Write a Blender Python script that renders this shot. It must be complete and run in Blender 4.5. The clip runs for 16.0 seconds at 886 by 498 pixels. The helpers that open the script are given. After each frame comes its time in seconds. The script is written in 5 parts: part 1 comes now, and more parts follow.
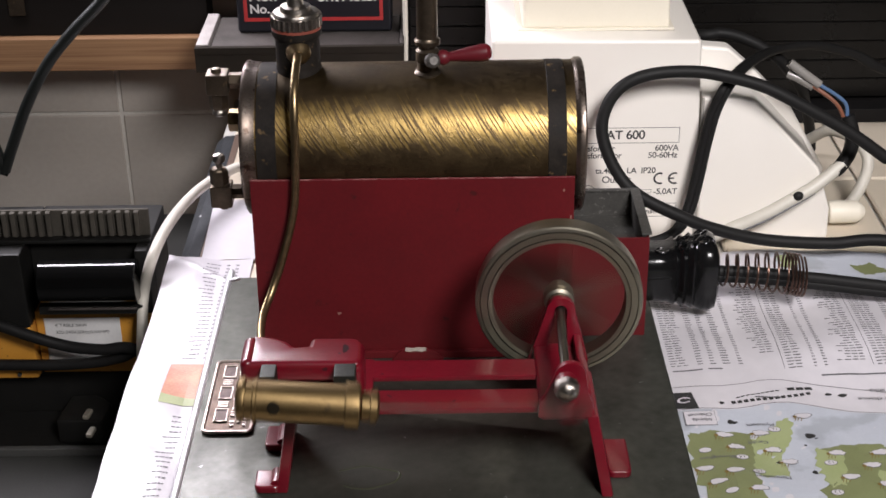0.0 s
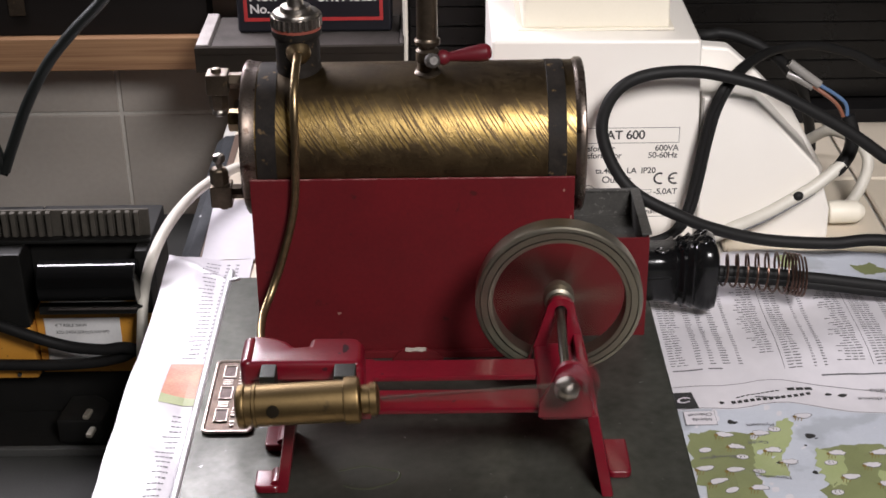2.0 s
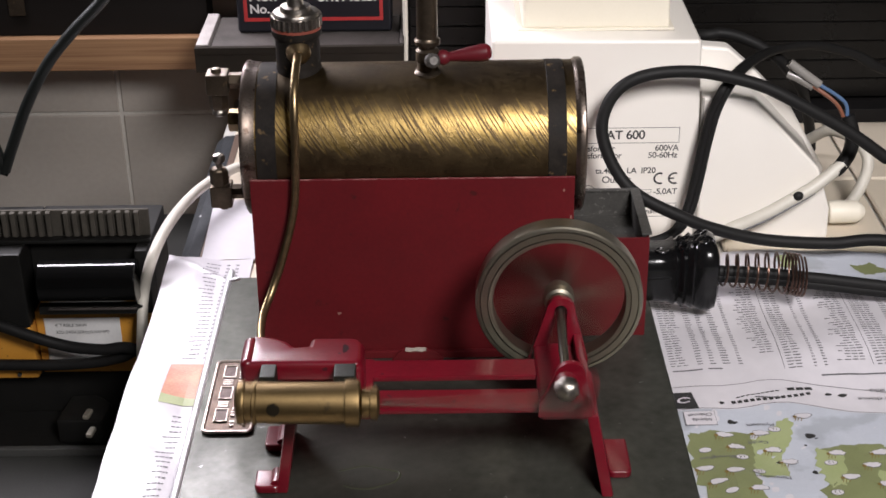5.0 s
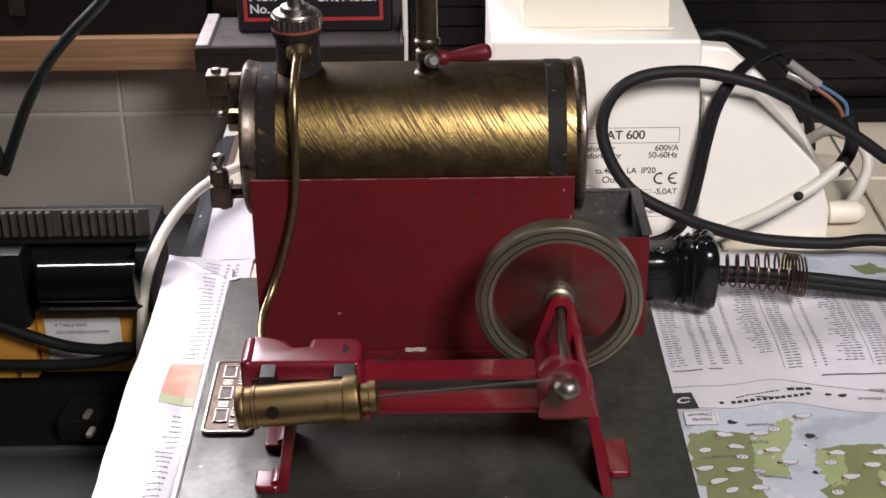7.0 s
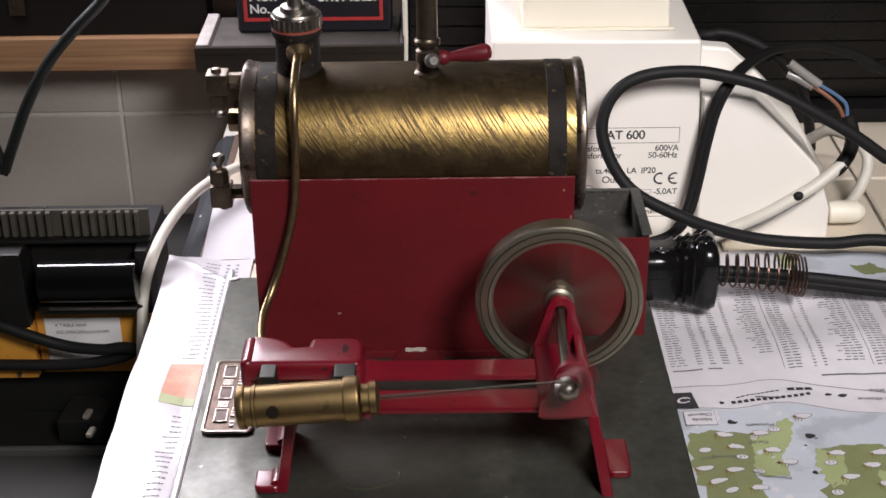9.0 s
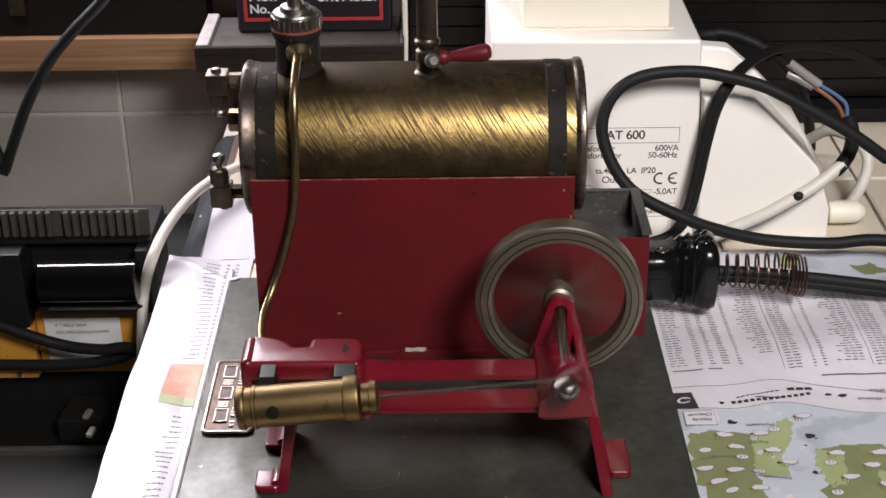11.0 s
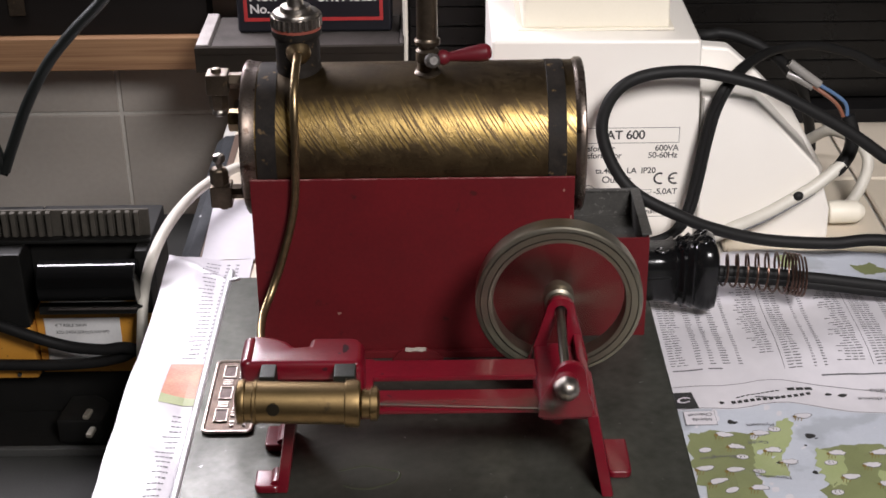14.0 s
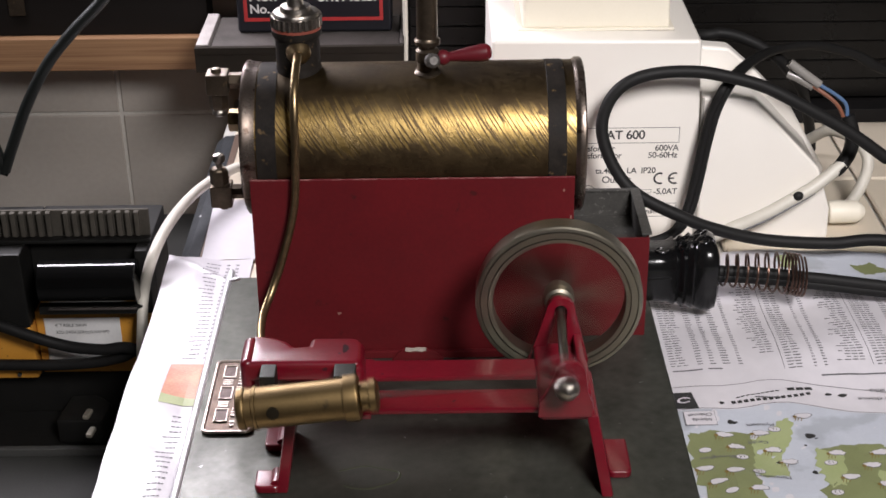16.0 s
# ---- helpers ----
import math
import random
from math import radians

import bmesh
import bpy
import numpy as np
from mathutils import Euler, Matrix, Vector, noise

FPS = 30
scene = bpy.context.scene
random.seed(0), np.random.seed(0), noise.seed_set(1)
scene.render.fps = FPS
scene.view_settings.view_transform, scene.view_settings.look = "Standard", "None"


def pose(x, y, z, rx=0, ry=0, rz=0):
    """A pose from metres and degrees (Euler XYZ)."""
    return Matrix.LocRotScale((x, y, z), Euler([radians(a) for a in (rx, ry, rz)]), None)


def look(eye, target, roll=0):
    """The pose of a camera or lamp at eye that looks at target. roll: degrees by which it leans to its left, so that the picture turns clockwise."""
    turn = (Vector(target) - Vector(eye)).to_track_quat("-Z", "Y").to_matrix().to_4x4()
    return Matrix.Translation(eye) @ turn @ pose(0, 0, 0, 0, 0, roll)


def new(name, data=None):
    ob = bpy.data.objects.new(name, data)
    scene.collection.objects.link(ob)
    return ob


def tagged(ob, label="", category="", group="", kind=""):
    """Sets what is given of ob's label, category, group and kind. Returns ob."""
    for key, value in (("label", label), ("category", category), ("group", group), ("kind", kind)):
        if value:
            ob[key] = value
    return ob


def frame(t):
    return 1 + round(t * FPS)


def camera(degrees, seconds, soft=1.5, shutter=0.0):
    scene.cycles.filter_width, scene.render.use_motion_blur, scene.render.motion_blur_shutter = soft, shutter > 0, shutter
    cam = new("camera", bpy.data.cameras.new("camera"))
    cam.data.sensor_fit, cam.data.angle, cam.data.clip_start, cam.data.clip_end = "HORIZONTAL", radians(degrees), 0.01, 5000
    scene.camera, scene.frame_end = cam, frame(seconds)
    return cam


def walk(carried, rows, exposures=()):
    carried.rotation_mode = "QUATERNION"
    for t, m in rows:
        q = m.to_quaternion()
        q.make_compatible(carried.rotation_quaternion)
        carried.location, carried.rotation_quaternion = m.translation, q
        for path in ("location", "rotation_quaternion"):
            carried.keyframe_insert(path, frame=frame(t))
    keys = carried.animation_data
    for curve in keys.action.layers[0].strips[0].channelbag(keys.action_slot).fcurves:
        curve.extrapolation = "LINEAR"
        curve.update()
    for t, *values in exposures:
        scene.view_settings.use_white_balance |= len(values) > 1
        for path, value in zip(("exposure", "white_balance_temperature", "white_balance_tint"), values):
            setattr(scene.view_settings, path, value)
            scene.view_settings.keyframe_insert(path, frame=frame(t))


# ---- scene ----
cam = camera(32.997, 16.0, soft=1.6, shutter=0.8)
EYE = Vector((-0.05279, -0.59295, 0.39364))
PITCH = radians(27.7)
STAND = look(EYE, EYE + Vector((0, math.cos(PITCH), -math.sin(PITCH))), -0.7)
walk(cam, [(0, STAND), (16, STAND)])

# ---- world and lamps ----
world = bpy.data.worlds.new("world")
scene.world = world
world.use_nodes = True
world.node_tree.nodes["Background"].inputs[0].default_value = (0.9, 0.93, 1.0, 1)
world.node_tree.nodes["Background"].inputs[1].default_value = 0.02


def area_lamp(name, eye, target, sx, sy, power, colour, spread):
    data = bpy.data.lights.new(name, "AREA")
    data.shape, data.size, data.size_y, data.energy, data.color = "RECTANGLE", sx, sy, power, colour
    data.spread = radians(spread)
    ob = new(name, data)
    ob.matrix_world = look(eye, target)
    return ob


area_lamp("lamp_tube", (-0.35, 0.31, 0.31), (-0.22, 0.04, 0.0), 0.38, 0.05, 2.9, (0.97, 0.92, 1.0), 140)
area_lamp("lamp_bench", (0.25, -0.66, 0.76), (0.08, 0.08, 0.05), 0.27, 0.27, 2.25, (1.0, 0.955, 0.96), 68)
scene.view_settings.exposure = 0.02


# ---- materials ----
def mat(name, col, rough=0.5, metal=0.0, col2=None, scale=120, var=0.5, bump=0.08, fine=900, coat=0.0, spots=None, spot_amount=0.62, spot_scale=300, stretch=(1, 1, 1), rvar=0.15, spec=0.5):
    m = bpy.data.materials.new(name)
    m.use_nodes = True
    n, l = m.node_tree.nodes, m.node_tree.links
    b = n["Principled BSDF"]
    b.inputs["Roughness"].default_value, b.inputs["Metallic"].default_value = rough, metal
    b.inputs["Coat Weight"].default_value = coat
    b.inputs["Specular IOR Level"].default_value = spec
    b.inputs["Coat Roughness"].default_value = 0.12
    tc, mp = n.new("ShaderNodeTexCoord"), n.new("ShaderNodeMapping")
    mp.inputs["Scale"].default_value = stretch
    l.new(tc.outputs["Object"], mp.inputs["Vector"])
    big, small = n.new("ShaderNodeTexNoise"), n.new("ShaderNodeTexNoise")
    for t, s, d in ((big, scale, 4), (small, fine, 3)):
        t.inputs["Scale"].default_value, t.inputs["Detail"].default_value = s, d
        l.new(mp.outputs["Vector"], t.inputs["Vector"])
    if col2 is None:
        col2 = tuple(c * 0.72 for c in col)
    ramp = n.new("ShaderNodeMapRange")
    ramp.inputs["From Min"].default_value, ramp.inputs["From Max"].default_value = 0.5 - 0.3, 0.5 + 0.3
    ramp.inputs["To Max"].default_value = var * 2
    mixn = n.new("ShaderNodeMath")
    mixn.operation = "MULTIPLY_ADD"
    mixn.inputs[1].default_value = 0.35
    l.new(small.outputs["Fac"], mixn.inputs[0])
    sub = n.new("ShaderNodeMath")
    sub.operation = "MULTIPLY_ADD"
    sub.inputs[1].default_value, sub.inputs[2].default_value = 0.65, 0.0
    l.new(big.outputs["Fac"], sub.inputs[0])
    l.new(sub.outputs[0], mixn.inputs[2])
    l.new(mixn.outputs[0], ramp.inputs["Value"])
    mix = n.new("ShaderNodeMix")
    mix.data_type = "RGBA"
    mix.inputs["A"].default_value, mix.inputs["B"].default_value = (*col, 1), (*col2, 1)
    l.new(ramp.outputs[0], mix.inputs["Factor"])
    out = mix.outputs["Result"]
    rr = n.new("ShaderNodeMapRange")
    rr.inputs["To Min"].default_value, rr.inputs["To Max"].default_value = max(0.03, rough - rvar), min(1, rough + rvar)
    l.new(mixn.outputs[0], rr.inputs["Value"])
    rout = rr.outputs[0]
    if spots:
        sp = n.new("ShaderNodeTexNoise")
        sp.inputs["Scale"].default_value, sp.inputs["Detail"].default_value = spot_scale, 5
        l.new(mp.outputs["Vector"], sp.inputs["Vector"])
        st = n.new("ShaderNodeMapRange")
        st.inputs["From Min"].default_value, st.inputs["From Max"].default_value = spot_amount, spot_amount + 0.05
        l.new(sp.outputs["Fac"], st.inputs["Value"])
        m2 = n.new("ShaderNodeMix")
        m2.data_type = "RGBA"
        m2.inputs["B"].default_value = (*spots, 1)
        l.new(out, m2.inputs["A"])
        l.new(st.outputs[0], m2.inputs["Factor"])
        out = m2.outputs["Result"]
    l.new(out, b.inputs["Base Color"])
    l.new(rout, b.inputs["Roughness"])
    bp = n.new("ShaderNodeBump")
    bp.inputs["Strength"].default_value, bp.inputs["Distance"].default_value = bump, 0.001
    l.new(mixn.outputs[0], bp.inputs["Height"])
    l.new(bp.outputs["Normal"], b.inputs["Normal"])
    return m


RED = mat("red_enamel", (0.150, 0.0028, 0.0115), 0.36, col2=(0.085, 0.0020, 0.0070), scale=45, bump=0.30, fine=420, coat=0.40, spots=(0.035, 0.008, 0.011), spot_amount=0.675, spot_scale=220, spec=0.32)
RED_PANEL = mat("red_panel_paint", (0.114, 0.0088, 0.0118), 0.44, col2=(0.072, 0.0062, 0.0082), scale=22, bump=0.08, fine=500, spots=(0.045, 0.008, 0.008), spot_amount=0.68, spot_scale=120, spec=0.18, var=0.6)
BLACK_PAINT = mat("black_paint", (0.005, 0.005, 0.005), 0.6, col2=(0.022, 0.018, 0.015), scale=140, var=0.6, bump=0.2, spots=(0.09, 0.06, 0.03), spot_amount=0.64, spot_scale=220, spec=0.08)
DARK_BRONZE = mat("dark_bronze", (0.130, 0.100, 0.072), 0.36, 0.85, col2=(0.050, 0.038, 0.026), scale=200, spots=(0.16, 0.12, 0.07), spot_amount=0.66)
BRASS = mat("aged_brass", (0.25, 0.175, 0.080), 0.45, 1.0, col2=(0.16, 0.108, 0.05), scale=90, bump=0.10, spots=(0.11, 0.08, 0.045), spot_amount=0.63, spot_scale=140, rvar=0.2)
BRASS_DARK = mat("dull_brass", (0.33, 0.245, 0.135), 0.34, 0.95, col2=(0.15, 0.105, 0.055), scale=260)
STEEL = mat("turned_steel", (0.35, 0.32, 0.25), 0.41, 1.0, col2=(0.22, 0.20, 0.165), scale=300, bump=0.05)
NICKEL = mat("nickel", (0.44, 0.41, 0.37), 0.34, 1.0, col2=(0.17, 0.145, 0.125), scale=520, bump=0.35, fine=1400)
GREY_PAD = mat("grey_steel", (0.030, 0.031, 0.026), 0.5, 0.6, scale=400)
PLATE = mat("plate_paint", (0.092, 0.094, 0.080), 0.45, 0.60, col2=(0.044, 0.046, 0.037), scale=58, bump=0.20, fine=240, coat=0.06, spots=(0.23, 0.24, 0.23), spot_amount=0.70, spot_scale=200, rvar=0.22, var=0.6)
# Near-white colour carries the lamp glare along the rolled edge.
PLATE_EDGE = mat("glare_plate_edge", (0.80, 0.80, 0.82), 0.40, 0.75, scale=200)
SOOT = mat("sooty_iron", (0.024, 0.023, 0.021), 0.65, 0.2, col2=(0.065, 0.062, 0.056), scale=150, bump=0.3, spots=(0.10, 0.096, 0.088), spot_amount=0.61, spot_scale=480)
WHITE_PLASTIC = mat("white_plastic", (0.82, 0.785, 0.735), 0.40, col2=(0.76, 0.72, 0.66), scale=18, bump=0.02, fine=1500)
CREAM_PLASTIC = mat("cream_plastic", (0.78, 0.73, 0.62), 0.45, col2=(0.72, 0.67, 0.56), scale=20, bump=0.02)
INK = mat("black_print", (0.03, 0.03, 0.03), 0.6)
GREY_INK = mat("grey_print", (0.15, 0.15, 0.16), 0.6)
LIST_INK = mat("pale_list_print", (0.13, 0.127, 0.134), 0.6)
PAPER = mat("newsprint_paper", (0.60, 0.575, 0.60), 0.42, col2=(0.50, 0.48, 0.51), scale=30, bump=0.10, fine=160)
RUBBER = mat("black_rubber", (0.006, 0.006, 0.0062), 0.58, col2=(0.012, 0.0115, 0.011), scale=300, spec=0.2)
BAKELITE = mat("black_bakelite", (0.003, 0.003, 0.0035), 0.15, col2=(0.006, 0.006, 0.006), scale=200, bump=0.05, spec=0.32)
WHITE_CABLE = mat("white_cable", (0.62, 0.59, 0.52), 0.45, col2=(0.5, 0.47, 0.41), scale=100, spots=(0.3, 0.28, 0.24), spot_amount=0.70)
COPPER = mat("coppery_spring", (0.16, 0.095, 0.075), 0.33, 1.0, col2=(0.10, 0.06, 0.045), scale=400)
TILE = mat("wall_tile_glaze", (0.40, 0.365, 0.325), 0.42, col2=(0.30, 0.275, 0.245), scale=14, bump=0.05, fine=250)
WORKTOP = mat("cream_worktop_tile", (0.70, 0.62, 0.50), 0.35, col2=(0.62, 0.54, 0.43), scale=20)
GROUT = mat("grout", (0.52, 0.50, 0.46), 0.85, col2=(0.40, 0.38, 0.34), scale=200)
PINE = mat("pine", (0.33, 0.20, 0.10), 0.6, col2=(0.15, 0.072, 0.032), scale=170, stretch=(0.035, 1, 2.6), bump=0.08, fine=520, var=0.7)
DARK_PANEL = mat("dark_panel", (0.003, 0.0028, 0.0028), 0.30, col2=(0.007, 0.006, 0.005), scale=30, spec=0.25, bump=0.03)
GREY_METAL = mat("grey_case_metal", (0.085, 0.073, 0.068), 0.7, 0.0, col2=(0.018, 0.0145, 0.012), scale=38, var=0.7, bump=0.2)
BLACK_PLASTIC = mat("black_plastic", (0.007, 0.007, 0.0066), 0.5, col2=(0.012, 0.0115, 0.0105), scale=120, spec=0.2)
YELLOW = mat("yellow_plastic", (0.60, 0.28, 0.040), 0.5, col2=(0.48, 0.215, 0.028), scale=40, spots=(0.2, 0.10, 0.025), spot_amount=0.68)
WALL = mat("workshop_wall", (0.62, 0.60, 0.56), 0.9, scale=6)
BENCH = mat("bench_grey", (0.045, 0.045, 0.042), 0.75, col2=(0.030, 0.030, 0.028), scale=25, spec=0.3)


def scratched_highlit_brass():
    """Tarnished brass, scratched bright along a ragged band that also paints the highlight."""
    m = bpy.data.materials.new("scratched_highlit_brass")
    m.use_nodes = True
    n, l = m.node_tree.nodes, m.node_tree.links
    b = n["Principled BSDF"]
    b.inputs["Metallic"].default_value = 1.0
    tc = n.new("ShaderNodeTexCoord")

    def noise_at(vector, scale, detail=4.0):
        t = n.new("ShaderNodeTexNoise")
        t.inputs["Scale"].default_value, t.inputs["Detail"].default_value = scale, detail
        l.new(vector, t.inputs["Vector"])
        return t.outputs["Fac"]

    def steps(value, lo, hi, a=0.0, c=1.0):
        r = n.new("ShaderNodeMapRange")
        for key, v in zip(("From Min", "From Max", "To Min", "To Max"), (lo, hi, a, c)):
            r.inputs[key].default_value = v
        l.new(value, r.inputs["Value"])
        return r.outputs[0]

    def op(kind, a, c):
        q = n.new("ShaderNodeMath")
        q.operation = kind
        for k, v in enumerate((a, c)):
            if isinstance(v, float):
                q.inputs[k].default_value = v
            else:
                l.new(v, q.inputs[k])
        return q.outputs[0]

    def blend(fac, a, c):
        x = n.new("ShaderNodeMix")
        x.data_type = "RGBA"
        for key, v in (("A", a), ("B", c)):
            if isinstance(v, tuple):
                x.inputs[key].default_value = (*v, 1)
            else:
                l.new(v, x.inputs[key])
        l.new(fac, x.inputs["Factor"])
        return x.outputs["Result"]

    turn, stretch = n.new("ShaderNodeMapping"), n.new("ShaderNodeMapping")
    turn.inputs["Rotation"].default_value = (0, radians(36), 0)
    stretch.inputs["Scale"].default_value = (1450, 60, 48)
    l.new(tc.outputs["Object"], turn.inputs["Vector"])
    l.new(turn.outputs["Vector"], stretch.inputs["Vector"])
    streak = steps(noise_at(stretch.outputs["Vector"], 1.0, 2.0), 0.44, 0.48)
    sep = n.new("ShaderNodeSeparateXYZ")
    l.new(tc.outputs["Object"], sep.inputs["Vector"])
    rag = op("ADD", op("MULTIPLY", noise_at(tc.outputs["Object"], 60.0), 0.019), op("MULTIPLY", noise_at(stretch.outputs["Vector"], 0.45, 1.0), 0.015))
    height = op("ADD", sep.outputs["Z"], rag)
    # Bright colour kept to the highlight's height, so some shine is painted in.
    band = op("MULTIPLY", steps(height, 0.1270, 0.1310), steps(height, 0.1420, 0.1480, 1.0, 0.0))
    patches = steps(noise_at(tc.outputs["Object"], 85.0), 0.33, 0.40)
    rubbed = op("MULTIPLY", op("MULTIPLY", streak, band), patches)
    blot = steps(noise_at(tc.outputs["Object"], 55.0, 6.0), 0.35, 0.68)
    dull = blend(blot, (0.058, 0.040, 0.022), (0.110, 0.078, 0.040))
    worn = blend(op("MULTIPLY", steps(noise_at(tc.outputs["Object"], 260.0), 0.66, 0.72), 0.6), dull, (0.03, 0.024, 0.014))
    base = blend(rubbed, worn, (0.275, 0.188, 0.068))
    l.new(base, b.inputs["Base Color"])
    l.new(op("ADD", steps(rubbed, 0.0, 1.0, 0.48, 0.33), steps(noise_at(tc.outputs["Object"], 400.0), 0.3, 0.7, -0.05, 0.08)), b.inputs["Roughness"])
    bp = n.new("ShaderNodeBump")
    bp.inputs["Strength"].default_value, bp.inputs["Distance"].default_value = 0.22, 0.0003
    l.new(op("ADD", op("MULTIPLY", rubbed, -0.6), noise_at(tc.outputs["Object"], 700.0)), bp.inputs["Height"])
    l.new(bp.outputs["Normal"], b.inputs["Normal"])
    return m


BARREL = scratched_highlit_brass()
END_BRONZE = mat("boiler_end_bronze", (0.27, 0.225, 0.195), 0.30, 0.9, col2=(0.075, 0.055, 0.040), scale=130, bump=0.12, spots=(0.06, 0.04, 0.03), spot_amount=0.6, spot_scale=180)


# ---- mesh helpers ----
def part(name, bm, material, parent=None, label="", smooth=35):
    me = bpy.data.meshes.new(name)
    bm.normal_update()
    bm.to_mesh(me)
    bm.free()
    if smooth:
        me.shade_smooth()
        me.set_sharp_from_angle(angle=radians(smooth))
    for m in (material if isinstance(material, (list, tuple)) else [material]):
        me.materials.append(m)
    ob = new(name, me)
    if smooth and len(me.polygons) < 4000:
        wn = ob.modifiers.new("even_normals", "WEIGHTED_NORMAL")
        wn.keep_sharp = True
    if parent:
        ob.parent = parent
    if label:
        tagged(ob, label)
    return ob


def thing(name, label, category, at=(0, 0, 0), group=""):
    ob = new(name)
    ob.location = at
    ob.empty_display_size = 0.01
    return tagged(ob, label, category, group)


def merge(bm, other, m=None):
    me = bpy.data.meshes.new("scrap")
    if m is not None:
        bmesh.ops.transform(other, matrix=m, verts=other.verts)
    other.to_mesh(me)
    other.free()
    bm.from_mesh(me)
    bpy.data.meshes.remove(me)


def box(bm, x0, x1, y0, y1, z0, z1, bevel=0.0005, seg=2, m=None):
    b = bmesh.new()
    bmesh.ops.create_cube(b, size=1)
    bmesh.ops.transform(b, matrix=Matrix.Translation(((x0 + x1) / 2, (y0 + y1) / 2, (z0 + z1) / 2)) @ Matrix.Diagonal((x1 - x0, y1 - y0, z1 - z0, 1)), verts=b.verts)
    if bevel:
        bmesh.ops.bevel(b, geom=b.edges[:], offset=bevel, segments=seg, affect="EDGES", profile=0.5)
    merge(bm, b, m)
    return bm


def prism(bm, pts, plane, d0, d1, bevel=0.0, seg=2):
    """A polygon in the plane 'xz', 'yz' or 'xy', drawn out from d0 to d1 along the third axis."""
    b = bmesh.new()
    put = {"xz": lambda p, d: (p[0], d, p[1]), "yz": lambda p, d: (d, p[0], p[1]), "xy": lambda p, d: (p[0], p[1], d)}[plane]
    lo, hi = [b.verts.new(put(p, d0)) for p in pts], [b.verts.new(put(p, d1)) for p in pts]
    b.faces.new(lo[::-1])
    b.faces.new(hi)
    k = len(pts)
    for i in range(k):
        b.faces.new((lo[i], lo[(i + 1) % k], hi[(i + 1) % k], hi[i]))
    bmesh.ops.recalc_face_normals(b, faces=b.faces[:])
    if bevel:
        rims = [e for e in b.edges if len(e.link_faces) == 2 and e.calc_face_angle(0) > 0.6]
        bmesh.ops.bevel(b, geom=rims, offset=bevel, segments=seg, affect="EDGES", profile=0.5)
    merge(bm, b)
    return bm


AXES = {"x": Matrix(((0, 0, 1), (1, 0, 0), (0, 1, 0))).to_4x4(), "y": Matrix(((1, 0, 0), (0, 0, 1), (0, -1, 0))).to_4x4(), "z": Matrix.Identity(4)}


def lathe(bm, profile, at=(0, 0, 0), axis="z", seg=32, m=None):
    """Turns (radius, height) pairs round an axis through at. Heights run along +axis."""
    b = bmesh.new()
    rings = []
    for r, h in profile:
        rings.append([b.verts.new((max(r, 1e-6) * math.cos(2 * math.pi * i / seg), max(r, 1e-6) * math.sin(2 * math.pi * i / seg), h)) for i in range(seg)])
    for a, c in zip(rings, rings[1:]):
        for i in range(seg):
            b.faces.new((a[i], a[(i + 1) % seg], c[(i + 1) % seg], c[i]))
    b.faces.new(rings[0][::-1])
    b.faces.new(rings[-1])
    bmesh.ops.recalc_face_normals(b, faces=b.faces[:])
    merge(bm, b, Matrix.Translation(at) @ AXES[axis] if m is None else m)
    return bm


def spline(pts, steps=8):
    pts = [Vector(p) for p in pts]
    ext = [pts[0] * 2 - pts[1]] + pts + [pts[-1] * 2 - pts[-2]]
    out = []
    for i in range(1, len(ext) - 2):
        p0, p1, p2, p3 = ext[i - 1:i + 3]
        for k in range(steps):
            t = k / steps
            out.append(0.5 * ((2 * p1) + (p2 - p0) * t + (2 * p0 - 5 * p1 + 4 * p2 - p3) * t * t + (3 * p1 - p0 - 3 * p2 + p3) * t ** 3))
    return out + [pts[-1]]


def tube(bm, pts, r, seg=14, steps=8, flat=1.0, raw=False):
    b = bmesh.new()
    path = [Vector(p) for p in pts] if raw else spline(pts, steps)
    rings, side = [], None
    for i, p in enumerate(path):
        d = (path[min(i + 1, len(path) - 1)] - path[max(i - 1, 0)]).normalized()
        if side is None:
            side = d.orthogonal().normalized()
        side = (side - d * side.dot(d)).normalized()
        other = d.cross(side)
        rings.append([b.verts.new(p + r * (math.cos(2 * math.pi * k / seg) * side + flat * math.sin(2 * math.pi * k / seg) * other)) for k in range(seg)])
    for a, c in zip(rings, rings[1:]):
        for i in range(seg):
            b.faces.new((a[i], a[(i + 1) % seg], c[(i + 1) % seg], c[i]))
    b.faces.new(rings[0][::-1])
    b.faces.new(rings[-1])
    merge(bm, b)
    return bm


def arc(cx, cy, r, a0, a1, k=12):
    return [(cx + r * math.cos(radians(a0 + (a1 - a0) * i / k)), cy + r * math.sin(radians(a0 + (a1 - a0) * i / k))) for i in range(k + 1)]


def B():
    return bmesh.new()


# ---- the room ----
def slab(name, x0, x1, y0, y1, z0, z1, m, label, cat, bevel=0.0):
    return tagged(part(name, box(B(), x0, x1, y0, y1, z0, z1, bevel), m), label, cat, kind="structure")


slab("wall_north", -1.9, 1.9, 0.412, 0.512, -0.9, 1.75, GROUT, "grouted back wall behind the bench", "wall")
slab("wall_south", -1.9, 1.9, -2.1, -2.0, -0.9, 1.75, WALL, "plain workshop wall", "wall")
slab("wall_west", -2.0, -1.9, -2.1, 0.512, -0.9, 1.75, WALL, "plain workshop wall", "wall")
slab("wall_east", 1.9, 2.0, -2.1, 0.512, -0.9, 1.75, WALL, "plain workshop wall", "wall")
slab("floor", -2.0, 2.0, -2.1, 0.512, -1.0, -0.9, BENCH, "dark workshop floor", "floor")
